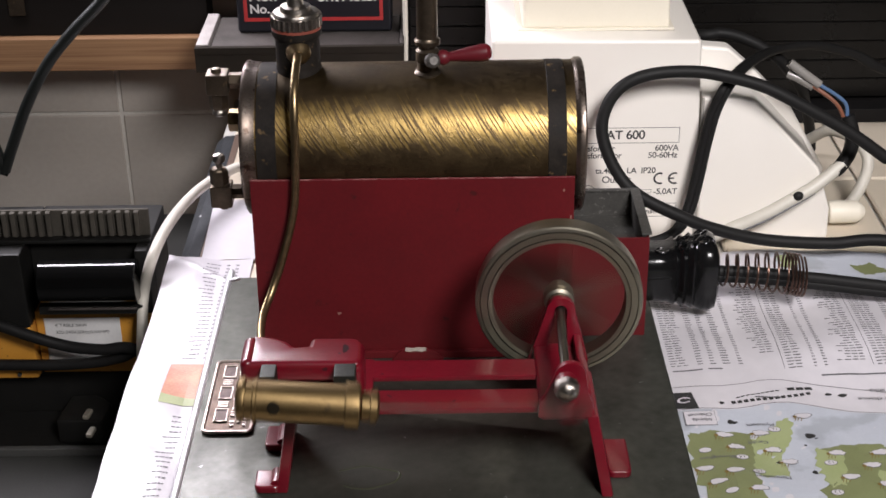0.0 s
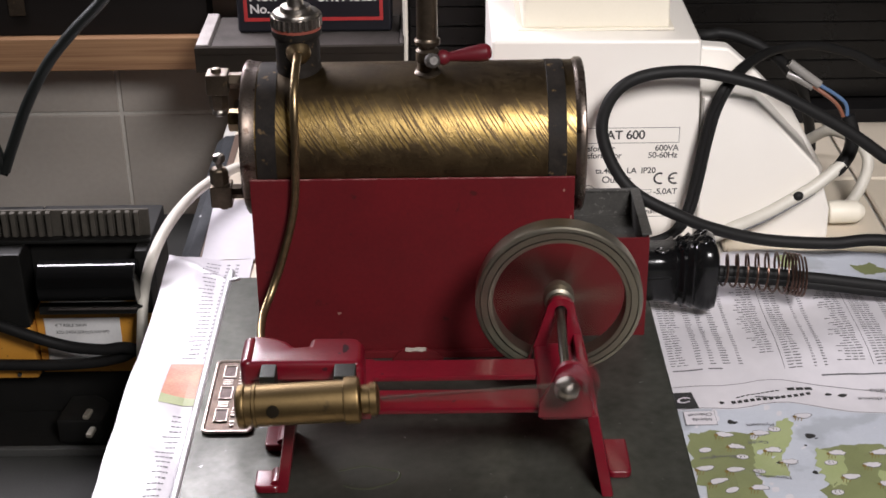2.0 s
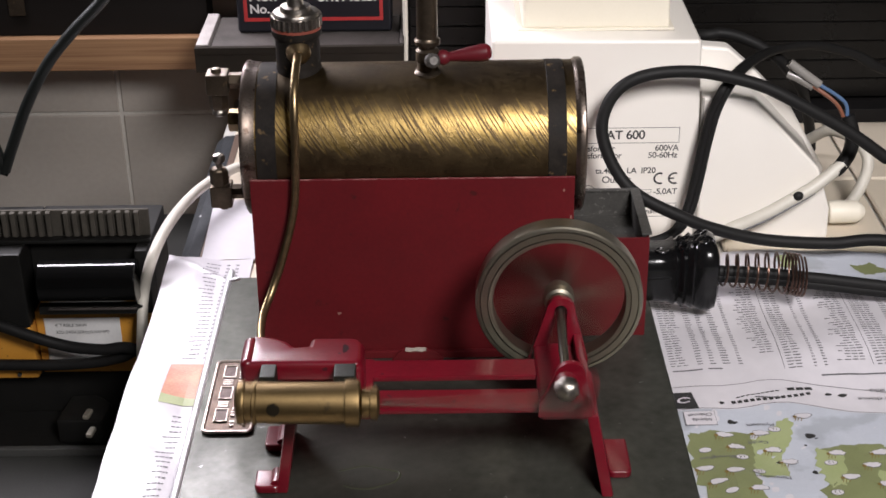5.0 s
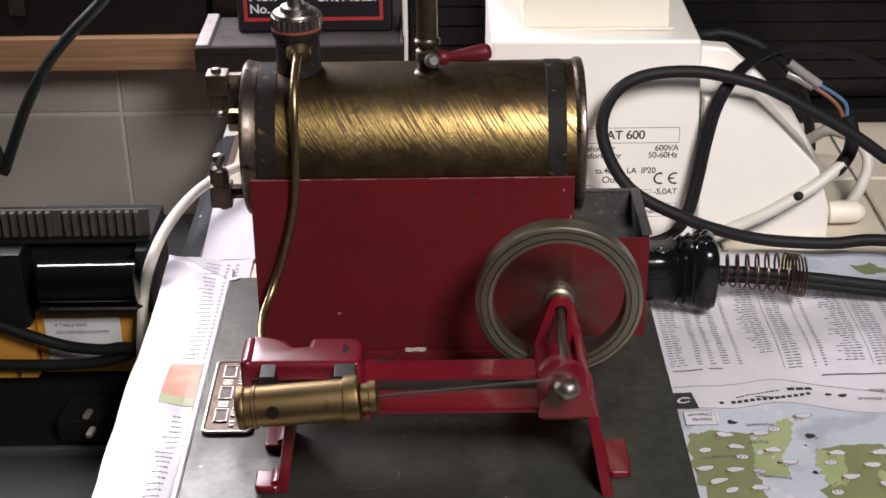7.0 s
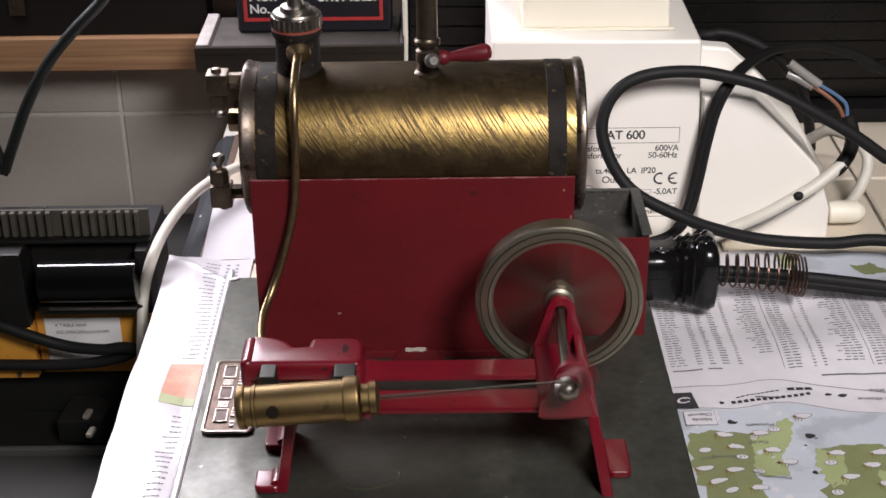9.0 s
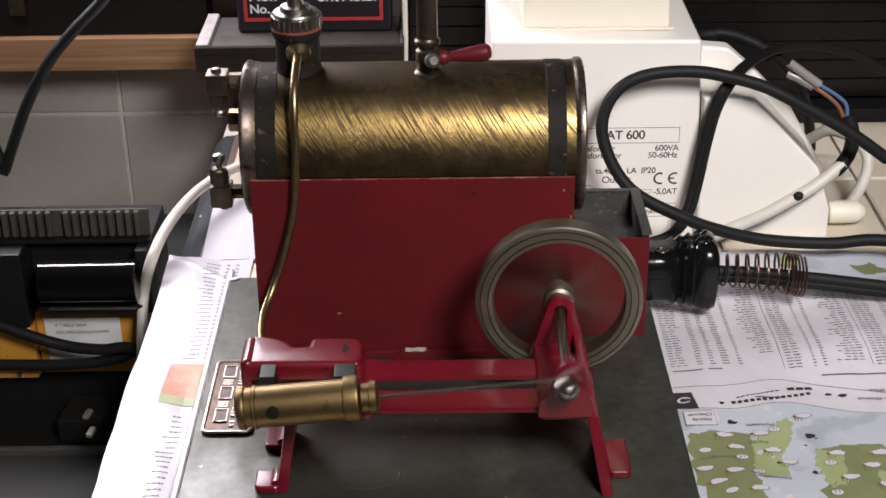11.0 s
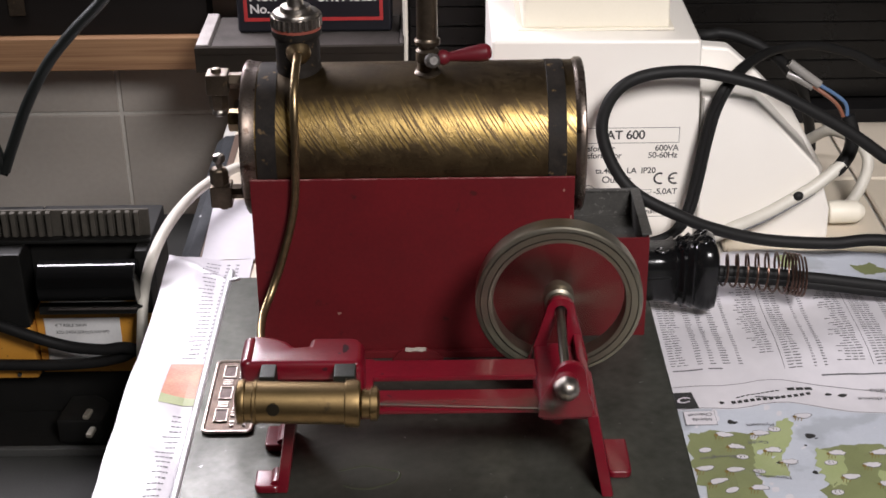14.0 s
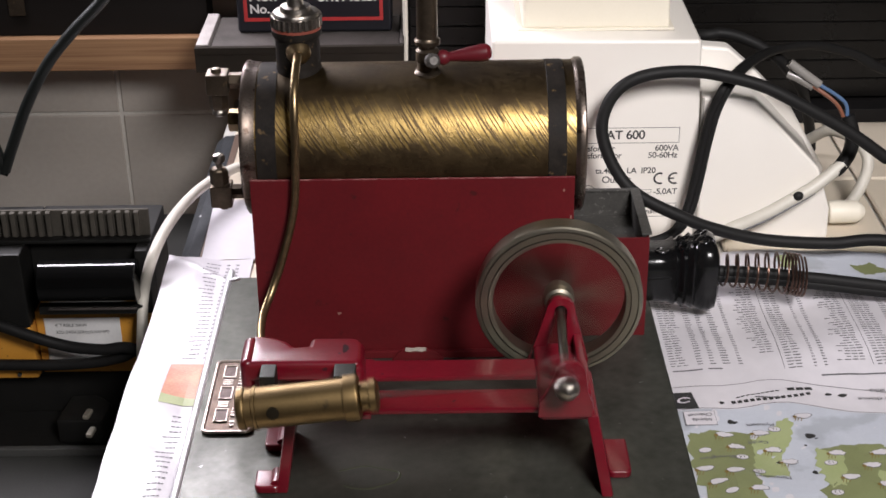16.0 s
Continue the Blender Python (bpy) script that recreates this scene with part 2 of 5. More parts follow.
slab("ceiling", -2.0, 2.0, -2.1, 0.512, 1.75, 1.85, WALL, "plain workshop ceiling", "ceiling")
slab("bench", -0.9, -0.215, -0.5, 0.41, -0.9, -0.10, BENCH, "dark grey bench below the raised worktop", "bench", 0.002)
slab("worktop", -0.2010, 0.9, -0.16, 0.41, -0.9, -0.0085, GROUT, "raised worktop under cream tiles", "worktop", 0.001)

# ---- the steam engine ----
engine = thing("steam_engine", "old red and brass toy steam engine, running on its base plate", "steam engine")
corner = 0.007
part("base_plate", prism(B(), arc(0.0565 - corner, 0.127 - corner, corner, 0, 90, 8) + arc(-0.1715 + corner, 0.127 - corner, corner, 90, 180, 8) + [(-0.1715, -0.105), (0.0565, -0.105)], "xy", -0.0038, 0.0, 0.0016, 3), PLATE, engine, "worn dark grey-green painted plate with rolled edges")
# Raised bead whose pale colour paints in the edge glare.
part("plate_edge", tube(B(), [(-0.1700, -0.1030, -0.0010), (-0.1700, 0.1160, -0.0010), (-0.1686, 0.1222, -0.0010), (-0.1645, 0.1252, -0.0010)], 0.0021, 14, 6), PLATE_EDGE, engine, "rolled edge coloured bright for its glare")
BX, BZ = 0.080, 0.1032  # boiler axis: y and z
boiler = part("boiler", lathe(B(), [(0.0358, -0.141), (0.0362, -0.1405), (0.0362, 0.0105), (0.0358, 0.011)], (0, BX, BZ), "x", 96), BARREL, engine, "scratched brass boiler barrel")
for x0, x1 in ((-0.1395, -0.1300), (-0.0032, 0.0057)):
    part("band", lathe(B(), [(0.0361, x0), (0.0365, x0 + 0.0003), (0.0365, x1 - 0.0003), (0.0361, x1)], (0, BX, BZ), "x", 96), BLACK_PAINT, boiler, "black painted band")
part("end_cap", lathe(B(), [(0.0, -0.1445), (0.030, -0.1445), (0.034, -0.1455), (0.0362, -0.1472), (0.0374, -0.1465), (0.0376, -0.1450), (0.0369, -0.1430), (0.0367, -0.1400)], (0, BX, BZ), "x", 96), END_BRONZE, boiler, "tarnished boiler end")
part("end_cap", lathe(B(), [(0.0363, 0.0100), (0.0367, 0.0108), (0.0372, 0.0114), (0.0376, 0.0124), (0.0375, 0.0142), (0.0368, 0.0150), (0.034, 0.014), (0.0, 0.0135)], (0, BX, BZ), "x", 96), END_BRONZE, boiler, "tarnished boiler end")

fb = B()
prism(fb, [(-0.1435, 0.0), (0.0095, 0.0), (0.0095, 0.097), (-0.1430, 0.097)], "xz", 0.0425, 0.0434, 0.0002)
prism(fb, [(0.0437, 0.0), (0.1165, 0.0), (0.1165, 0.097), (0.1156, 0.097), (0.112, 0.075), (0.10, 0.063), (0.08, 0.0645), (0.06, 0.063), (0.048, 0.075), (0.0437, 0.085)], "yz", -0.1432, -0.1424, 0.0)
prism(fb, [(0.0437, 0.0), (0.1165, 0.0), (0.1165, 0.097), (0.1156, 0.097), (0.112, 0.075), (0.10, 0.063), (0.08, 0.0645), (0.06, 0.063), (0.048, 0.075), (0.0437, 0.085)], "yz", 0.0084, 0.0092, 0.0)
prism(fb, [(-0.1435, 0.0), (0.0095, 0.0), (0.0095, 0.097), (-0.1430, 0.097)], "xz", 0.1166, 0.1175, 0.0002)
firebox = part("firebox", fb, RED_PANEL, engine, "dark red painted sheet metal firebox")

part("worn_edge", box(B(), -0.1430, 0.0094, 0.0424, 0.0435, 0.0969, 0.0974, 0.0001, 1), mat("worn_edge_paint", (0.42, 0.22, 0.2), 0.5, col2=(0.12, 0.01, 0.015), scale=120, var=0.9), firebox, "rubbed bright top edge")
scuff = mat("bare_scuff", (0.24, 0.11, 0.09), 0.5, scale=600)
for cx, cz, rx, rz in ((-0.1040, 0.0250, 0.0010, 0.0006), (0.0045, 0.0905, 0.0005, 0.0010), (0.0080, 0.0760, 0.0004, 0.0018), (0.0084, 0.0700, 0.0004, 0.0013)):
    part("scuff", prism(B(), [(cx + rx * math.cos(a) * (1 + 0.3 * math.sin(3 * a + cx * 900)), cz + rz * math.sin(a) * (1 + 0.3 * math.cos(2 * a + cz * 900))) for a in [2 * math.pi * k / 12 for k in range(12)]], "xz", 0.04242, 0.0426), scuff, firebox, "", 0)
part("foot_flange", prism(B(), [(-0.1430, 0.0400), (0.0090, 0.0400), (0.0090, 0.0424), (-0.1430, 0.0424)], "xy", 0.0001, 0.0042, 0.0006), RED_PANEL, firebox)
hb = B()  # heater housing beside the firebox, open at the top
box(hb, 0.0100, 0.0490, 0.0600, 0.0615, 0.0, 0.0555, 0.0002)
box(hb, 0.0475, 0.0490, 0.0616, 0.1110, 0.0, 0.0565, 0.0002)
part("heater_housing", hb, RED_PANEL, engine, "red painted heater housing")
tb = B()
box(tb, 0.0100, 0.0474, 0.1095, 0.1110, 0.0, 0.0570, 0.0003)
box(tb, 0.0455, 0.0474, 0.0616, 0.1094, 0.0, 0.0575, 0.0003)
box(tb, 0.0100, 0.0454, 0.0616, 0.1094, 0.0417, 0.0437, 0.0)
box(tb, 0.0450, 0.0500, 0.0600, 0.1120, 0.0570, 0.0584, 0.0003)
box(tb, 0.0100, 0.0449, 0.1090, 0.1118, 0.0572, 0.0584, 0.0003)
part("heater_tray", tb, SOOT, engine, "sooty open iron tray")

# filler with its knurled cap
fl = B()
lathe(fl, [(0.0114, 0.1330), (0.0112, 0.1385), (0.0107, 0.1400), (0.0105, 0.1415), (0.0105, 0.1540), (0.0112, 0.1556), (0.0119, 0.1566), (0.0119, 0.1590), (0.0100, 0.1592)], (-0.1205, BX, 0), "z", 40)
filler = part("filler", fl, BLACK_PAINT, engine, "black filler neck")
part("washer", lathe(B(), [(0.0090, 0.1592), (0.0117, 0.1592), (0.0117, 0.1606), (0.0090, 0.1606)], (-0.1205, BX, 0), "z", 40), mat("fibre_washer", (0.22, 0.05, 0.03), 0.7), filler, "red fibre washer")
cb = B()
lathe(cb, [(0.0090, 0.1606), (0.0113, 0.1606), (0.0113, 0.1660), (0.0104, 0.1674), (0.0074, 0.1678), (0.0070, 0.1700), (0.0040, 0.1704), (0.0036, 0.1740), (0.0024, 0.1752), (0.0, 0.1755)], (-0.1205, BX, 0), "z", 48)
prism(cb, [(-0.1205 + (0.0122 if i % 3 else 0.0112) * math.cos(math.pi * i / 39), BX + (0.0122 if i % 3 else 0.0112) * math.sin(math.pi * i / 39)) for i in range(78)], "xy", 0.1609, 0.1658)
part("filler_cap", cb, NICKEL, filler, "knurled nickel cap")
part("pipe_boss", lathe(B(), [(0.0060, -0.0012), (0.0056, 0.0004), (0.0042, 0.0018), (0.0026, 0.0038)], (-0.1195, 0.0690, 0.1500), m=Matrix.Translation((-0.1195, 0.0700, 0.1500)) @ pose(0, 0, 0, 90), seg=24), BRASS_DARK, filler)
part("steam_pipe", tube(B(), [(-0.1195, 0.0690, 0.1502), (-0.1195, 0.0640, 0.1500), (-0.1197, 0.0560, 0.1470), (-0.1200, 0.0460, 0.1400), (-0.1200, 0.0400, 0.1280), (-0.1205, 0.0390, 0.110), (-0.1225, 0.0385, 0.085), (-0.1290, 0.0370, 0.060), (-0.1345, 0.0320, 0.045), (-0.1385, 0.0200, 0.0370), (-0.1380, 0.004, 0.034), (-0.134, -0.014, 0.034), (-0.130, -0.028, 0.038)], 0.0020, 14, 8), BRASS_DARK, engine, "thin bent brass steam pipe")

# steam valve with its red lever
vb = B()
lathe(vb, [(0.0072, 0.1360), (0.0070, 0.1385), (0.0050, 0.1395), (0.0048, 0.1430), (0.0056, 0.1440), (0.0056, 0.1490), (0.0042, 0.1500), (0.0042, 0.1515), (0.0060, 0.1522), (0.0062, 0.1542), (0.0052, 0.1552), (0.0050, 0.1560), (0.0048, 0.2200)], (-0.0590, 0.0750, 0), "z", 28)
valve = part("steam_valve", vb, DARK_BRONZE, engine, "dark bronze valve with a tall pipe")
part("valve_plug", lathe(B(), [(0.0, -0.0010), (0.0028, 0.0), (0.0036, 0.0024), (0.0034, 0.0056), (0.0020, 0.0068)], m=Matrix.Translation((-0.0575, 0.0680, 0.1462)) @ pose(0, 0, 0, 70, 0, 14), seg=20), mat("worn_plug", (0.17, 0.16, 0.15), 0.55, 0.8, col2=(0.05, 0.045, 0.04), scale=420, bump=0.4), valve)
part("valve_lever", lathe(B(), [(0.0016, -0.001), (0.0033, 0.0004), (0.0037, 0.0020), (0.0031, 0.0038), (0.0022, 0.0048), (0.0026, 0.0078), (0.0036, 0.0145), (0.0042, 0.0198), (0.0040, 0.0226), (0.0026, 0.0243), (0.0008, 0.0248)], m=Matrix.Translation((-0.0535, 0.0670, 0.1480)) @ pose(0, 0, 0, 0, 83.5, 0), seg=24), mat("red_lever_wood", (0.10, 0.007, 0.012), 0.42, scale=150, coat=0.1, spec=0.3), valve, "turned red wooden lever")

# water cocks on the boiler end
ub = B()
lathe(ub, [(0.0035, -0.1545), (0.0040, -0.1540), (0.0040, -0.1480), (0.0050, -0.1478), (0.0050, -0.1440)], (0, BX, 0.1330), "x", 6)
box(ub, -0.1650, -0.1545, BX - 0.0055, BX + 0.0055, 0.1270, 0.1375, 0.0008)
lathe(ub, [(0.0042, 0.1190), (0.0046, 0.1205), (0.0046, 0.1265), (0.0040, 0.1270)], (-0.1602, BX, 0), "z", 6)
lathe(ub, [(0.0026, 0.1374), (0.0022, 0.1392), (0.0010, 0.1396)], (-0.1602, BX, 0), "z", 16)
upper = part("upper_cock", ub, DARK_BRONZE, engine, "dull bronze water cock")
part("cock_tip", lathe(B(), [(0.0020, 0.1150), (0.0034, 0.1158), (0.0038, 0.1175), (0.0030, 0.1192)], (-0.1602, BX, 0), "z", 20), NICKEL, upper)
mb = B()
lathe(mb, [(0.0050, -0.1560), (0.0056, -0.1552), (0.0056, -0.1500), (0.0044, -0.1495), (0.0044, -0.1440)], (0, BX, 0.1125), "x", 6)
part("test_plug", mb, BRASS_DARK, engine)
lb = B()
lathe(lb, [(0.0035, -0.1555), (0.0038, -0.1550), (0.0038, -0.1440)], (0, 0.0700, 0.0790), "x", 8)
box(lb, -0.1660, -0.1555, 0.0650, 0.0750, 0.0720, 0.0835, 0.0008)
lathe(lb, [(0.0046, 0.0834), (0.0046, 0.0900), (0.0038, 0.0915), (0.0030, 0.0920)], (-0.1615, 0.0700, 0), "z", 6)
lathe(lb, [(0.0022, 0.0700), (0.0030, 0.0708), (0.0030, 0.0722)], (-0.1600, 0.0700, 0), "z", 12)
lower = part("lower_cock", lb, DARK_BRONZE, engine, "dull bronze water cock")
part("cock_tip", lathe(B(), [(0.0016, 0.0915), (0.0015, 0.0940), (0.0028, 0.0952), (0.0032, 0.0968), (0.0026, 0.0986), (0.0010, 0.0994)], (-0.1610, 0.0700, 0), "z", 20), NICKEL, lower)

# red engine frame
SX, SZ = -0.0003, 0.0568  # crankshaft: x and z
frame_plate = B()
box(frame_plate, -0.1240, -0.0840, -0.0655, -0.0215, 0.0355, 0.0385, 0.0006)
box(frame_plate, -0.0850, -0.0122, -0.0365, -0.0224, 0.0355, 0.0384, 0.0009)
box(frame_plate, -0.0850, -0.0122, -0.0623, -0.0469, 0.0355, 0.0384, 0.0009)
box(frame_plate, -0.0126, 0.0108, -0.0660, -0.0095, 0.0340, 0.0388, 0.0016, 3)
engine_frame = part("engine_frame", frame_plate, RED, engine, "glossy red cast engine frame")
sb = B()
prism(sb, [(-0.0135, 0.0365), (0.0095, 0.0365), (0.0092, 0.0440), (0.0075, 0.0480), (SX + 0.0066, SZ)] + arc(SX, SZ, 0.0066, 10, 170) + [(SX - 0.0066, SZ), (-0.0105, 0.0480), (-0.0130, 0.0440)], "xz", -0.0672, -0.0642, 0.0005)
part("bearing", sb, RED, engine_frame)
sb = B()
prism(sb, [(-0.0150, 0.0300), (-0.0085, 0.0300), (SX - 0.0026, 0.0520)] + arc(SX, SZ, 0.0028, 180, 0, 8) + [(SX + 0.0026, 0.0520), (0.0035, 0.0300), (0.0130, 0.0300), (SX + 0.0066, SZ)] + arc(SX, SZ, 0.0066, 8, 172) + [(SX - 0.0066, SZ)], "xz", -0.0130, -0.0095, 0.0004)
part("bearing", sb, RED, engine_frame)
sb = B()
prism(sb, [(-0.0655, 0.0380), (-0.0130, 0.0380), (-0.0130, 0.0450), (-0.0300, 0.0440), (-0.0450, 0.0500), (-0.0655, 0.0480)], "yz", 0.0055, 0.0090, 0.0006)
part("side_web", sb, RED, engine_frame)


def leg(top_x, bottom_x, y_top, y_bottom, y_back, tabs, side):
    b, k = B(), B()
    t = 0.0050
    pts = [(y_bottom, 0.0), (y_back, 0.0), (y_back, 0.0365), (y_top, 0.0365), (y_top - 0.001, 0.030)]
    prism(k, pts, "yz", 0, t, 0.0008)
    for v in k.verts:
        v.co.x += bottom_x + (top_x - bottom_x) * v.co.z / 0.0365
    merge(b, k)
    for x0, x1, y0, y1 in tabs:
        r = 0.0030
        prism(b, arc(x0 + r, y0 + r, r, 180, 270, 6) + arc(x1 - r, y0 + r, r, 270, 360, 6) + [(x1, y1), (x0, y1)], "xy", 0.0, 0.0038, 0.0011, 3)
        if side < 0:
            tube(b, [(x1 - 0.0020, y0 + 0.0020, 0.0034), (x1 - 0.0018, (y0 + y1) / 2, 0.0036), (x1 - 0.0020, y1 - 0.0015, 0.0034)], 0.0026, 12, 6)
    return part("leg", b, RED, engine_frame)


leg(0.0072, 0.0142, -0.0665, -0.0745, -0.030, [(0.0180, 0.0285, -0.0614, -0.0358)], 1)
leg(-0.1205, -0.1262, -0.0630, -0.0690, -0.0215, [(-0.1356, -0.1242, -0.0694, -0.0562), (-0.1342, -0.1242, -0.0385, -0.0222)], -1)

# steam block, on which the cylinder rocks
kb = B()
prism(kb, [(-0.1378, -0.0640), (-0.0880, -0.0645), (-0.0870, -0.0600), (-0.0872, -0.0480), (-0.0890, -0.0440), (-0.0930, -0.0430), (-0.1096, -0.0430), (-0.1104, -0.0495), (-0.1165, -0.0500), (-0.1196, -0.0455), (-0.1255, -0.0420), (-0.1330, -0.0403), (-0.1372, -0.0424)], "xy", 0.0535, 0.0632, 0.0024, 4)
box(kb, -0.0968, -0.0866, -0.0648, -0.0440, 0.0400, 0.0622, 0.0034, 4)
box(kb, -0.1382, -0.1325, -0.0640, -0.0425, 0.0460, 0.0640, 0.0026, 4)
box(kb, -0.1370, -0.1300, -0.0620, -0.0430, 0.0380, 0.0550, 0.0010)
box(kb, -0.1305, -0.0955, -0.0520, -0.0440, 0.0380, 0.0550, 0.0006)
steam_block = part("steam_block", kb, RED, engine, "glossy red steam block")
for x0, x1 in ((-0.1290, -0.1225), (-0.0985, -0.0895)):
    part("port_pad", box(B(), x0, x1, -0.0735, -0.0632, 0.0500, 0.0625, 0.0006), GREY_PAD, steam_block, "grey steel port face")

# rocking cylinder; it turns about its own origin
cylinder = part("cylinder", lathe(B(), [(0.0030, -0.0285), (0.0072, -0.0282), (0.0088, -0.0272), (0.0092, -0.0255), (0.0089, -0.0245), (0.0084, -0.0242), (0.0084, -0.0215), (0.0090, -0.0210), (0.0090, -0.0198), (0.0086, -0.0195), (0.0086, 0.0160), (0.0095, 0.0163), (0.0096, 0.0168), (0.0096, 0.0214), (0.0093, 0.0221), (0.0058, 0.0224)], (0, 0, 0), "x", 48), BRASS, engine, "aged brass rocking cylinder")
cylinder.location = (-0.1095, -0.0825, 0.0556)
part("gland", lathe(B(), [(0.0055, 0.0226), (0.0060, 0.0232), (0.0060, 0.0262), (0.0068, 0.0266), (0.0068, 0.0292), (0.0050, 0.0300), (0.0020, 0.0302)], (0, 0, 0), "x", 24), BRASS, cylinder)
part("oil_plug", lathe(B(), [(0.0028, -0.0006), (0.0026, 0.0005), (0.0012, 0.0007)], m=Matrix.Translation((-0.0125, -0.0083, 0.0020)) @ pose(0, 0, 0, 76), seg=14), mat("oily_plug", (0.012, 0.009, 0.005), 0.6, spec=0.1), cylinder)
rb = B()
tube(rb, [(-0.085, 0, 0), (-0.004, 0, 0)], 0.00085, 10, 1)
lathe(rb, [(0.0012, -0.0022), (0.0032, -0.0020), (0.0032, 0.0020), (0.0012, 0.0022)], (0, 0, 0), "y", 20)
piston_rod = part("piston_rod", rb, mat("rod_steel", (0.075, 0.066, 0.055), 0.5, 1.0, scale=300), cylinder, "thin steel piston rod")

# crankshaft with flywheel and crank
DULL_STEEL = mat("dull_shaft_steel", (0.17, 0.155, 0.13), 0.42, 1.0, scale=300)
crankshaft = part("crankshaft", lathe(B(), [(0.0018, -0.074), (0.0020, -0.0735), (0.0020, 0.0120), (0.0015, 0.0125)], (0, 0, 0), "y", 20), DULL_STEEL, engine, "thin steel crankshaft")
crankshaft.location = (SX, 0, SZ)
wb = B()
R = 0.0380
ring = [(0.0300, -0.0040), (0.0303, -0.0050), (0.0321, -0.0052), (0.0323, -0.0040), (0.0325, -0.0040), (0.0327, -0.0053), (0.0355, -0.0053), (0.0357, -0.0040), (0.0359, -0.0040), (0.0361, -0.0052), (0.0374, -0.0050), (R, -0.0042), (R, 0.0044), (0.0376, 0.0050), (0.0308, 0.0050), (0.0302, 0.0040)]
seg = 128
rows_ = [[wb.verts.new((r * math.cos(2 * math.pi * i / seg), h, r * math.sin(2 * math.pi * i / seg))) for i in range(seg)] for r, h in ring]
for j in range(len(rows_)):
    a, c = rows_[j], rows_[(j + 1) % len(rows_)]
    for i in range(seg):
        wb.faces.new((a[i], a[(i + 1) % seg], c[(i + 1) % seg], c[i]))
bmesh.ops.recalc_face_normals(wb, faces=wb.faces[:])
lathe(wb, [(0.0022, -0.0085), (0.0048, -0.0085), (0.0052, -0.0078), (0.0052, -0.0050), (0.0066, -0.0042), (0.0070, -0.0028), (0.0070, 0.0030), (0.0052, 0.0045), (0.0048, 0.0080), (0.0022, 0.0082)], (0, 0, 0), "y", 40)
star = []
for i in range(6):
    a = math.pi * i / 3
    for r, w in ((0.0062, -0.0014), (0.0310, -0.0012), (0.0310, 0.0012), (0.0062, 0.0014)):
        star.append((r * math.cos(a) - w * math.sin(a), r * math.sin(a) + w * math.cos(a)))
prism(wb, star, "xz", -0.0016, 0.0016)
flywheel = part("flywheel", wb, STEEL, crankshaft, "turned grey steel flywheel with a grooved rim")
kb = B()
CR = 0.0107
prism(kb, [(0.0, -0.0045)] + arc(CR, 0, 0.0034, -90, 90, 8) + [(0.0, 0.0045)] + arc(0, 0, 0.0050, 100, 260, 8), "xz", -0.0745, -0.0705, 0.0004)
lathe(kb, [(0.0012, -0.0860), (0.0016, -0.0855), (0.0016, -0.0740)], (CR, 0, 0), "y", 14)
crank = part("crank", kb, RED, crankshaft, "red painted crank with pin")
part("crank_nut", lathe(B(), [(0.0, -0.0812), (0.0030, -0.0806), (0.0050, -0.0788), (0.0056, -0.0765), (0.0056, -0.0746)], (0, 0, 0), "y", 6), NICKEL, crankshaft, "bright domed nut")

# lug and nameplate on the base plate
part("fixing_lug", prism(B(), [(-0.0790, 0.0), (-0.0525, 0.0), (-0.0570, 0.0042), (-0.0610, 0.0062), (-0.0730, 0.0062), (-0.0760, 0.0042)], "xz", 0.0384, 0.0398, 0.0005), RED_PANEL, engine, "red lug with a chipped white edge")
NP0, NP1, NQ0, NQ1, NR = -0.1652, -0.1415, -0.0245, 0.0380, 0.0036


def plaque_outline(inset, k=6):
    r = NR - inset
    return (arc(NP1 - NR, NQ1 - NR, r, 0, 90, k) + arc(NP0 + NR, NQ1 - NR, r, 90, 180, k) + arc(NP0 + NR, NQ0 + NR, r, 180, 270, k) + arc(NP1 - NR, NQ0 + NR, r, 270, 360, k))


nb = prism(B(), plaque_outline(0), "xy", 0.0001, 0.0012, 0.0004)
PLAQUE = mat("bronzed_plaque", (0.105, 0.078, 0.062), 0.40, 1.0, col2=(0.045, 0.032, 0.027), scale=260, bump=0.15)
part("name_plate", nb, PLAQUE, engine, "small embossed bronzed plate with rubbed relief")


# ---- lettering and flat print ----
def lettering(bm, words, size, m, spread=1.0, stroke=0.0):
    """Words as flat mesh in the local xy plane, put in place by m; their left end stands at the origin."""
    data = bpy.data.curves.new("words", "FONT")
    data.body, data.size, data.space_character, data.offset = words, size, spread, stroke
    ob = bpy.data.objects.new("words", data)
    scene.collection.objects.link(ob)
    bpy.context.view_layer.update()
    me = bpy.data.meshes.new_from_object(ob.evaluated_get(bpy.context.evaluated_depsgraph_get()))
    bpy.data.objects.remove(ob)
    bpy.data.curves.remove(data)
    me.transform(m)
    bm.from_mesh(me)
    bpy.data.meshes.remove(me)
    return bm


def on_front(x, y, z):
    """A frame whose letters face the viewer on an upright front."""
    return Matrix.Translation((x, y, z)) @ pose(0, 0, 0, 90)


# ---- tiles of wall and worktop ----
def tile_mesh(name, w, h, t, m):
    b = box(B(), -w / 2, w / 2, -h / 2, h / 2, 0, t, 0.0012, 1)
    me = bpy.data.meshes.new(name)
    b.to_mesh(me)
    b.free()
    me.materials.append(m)
    return me


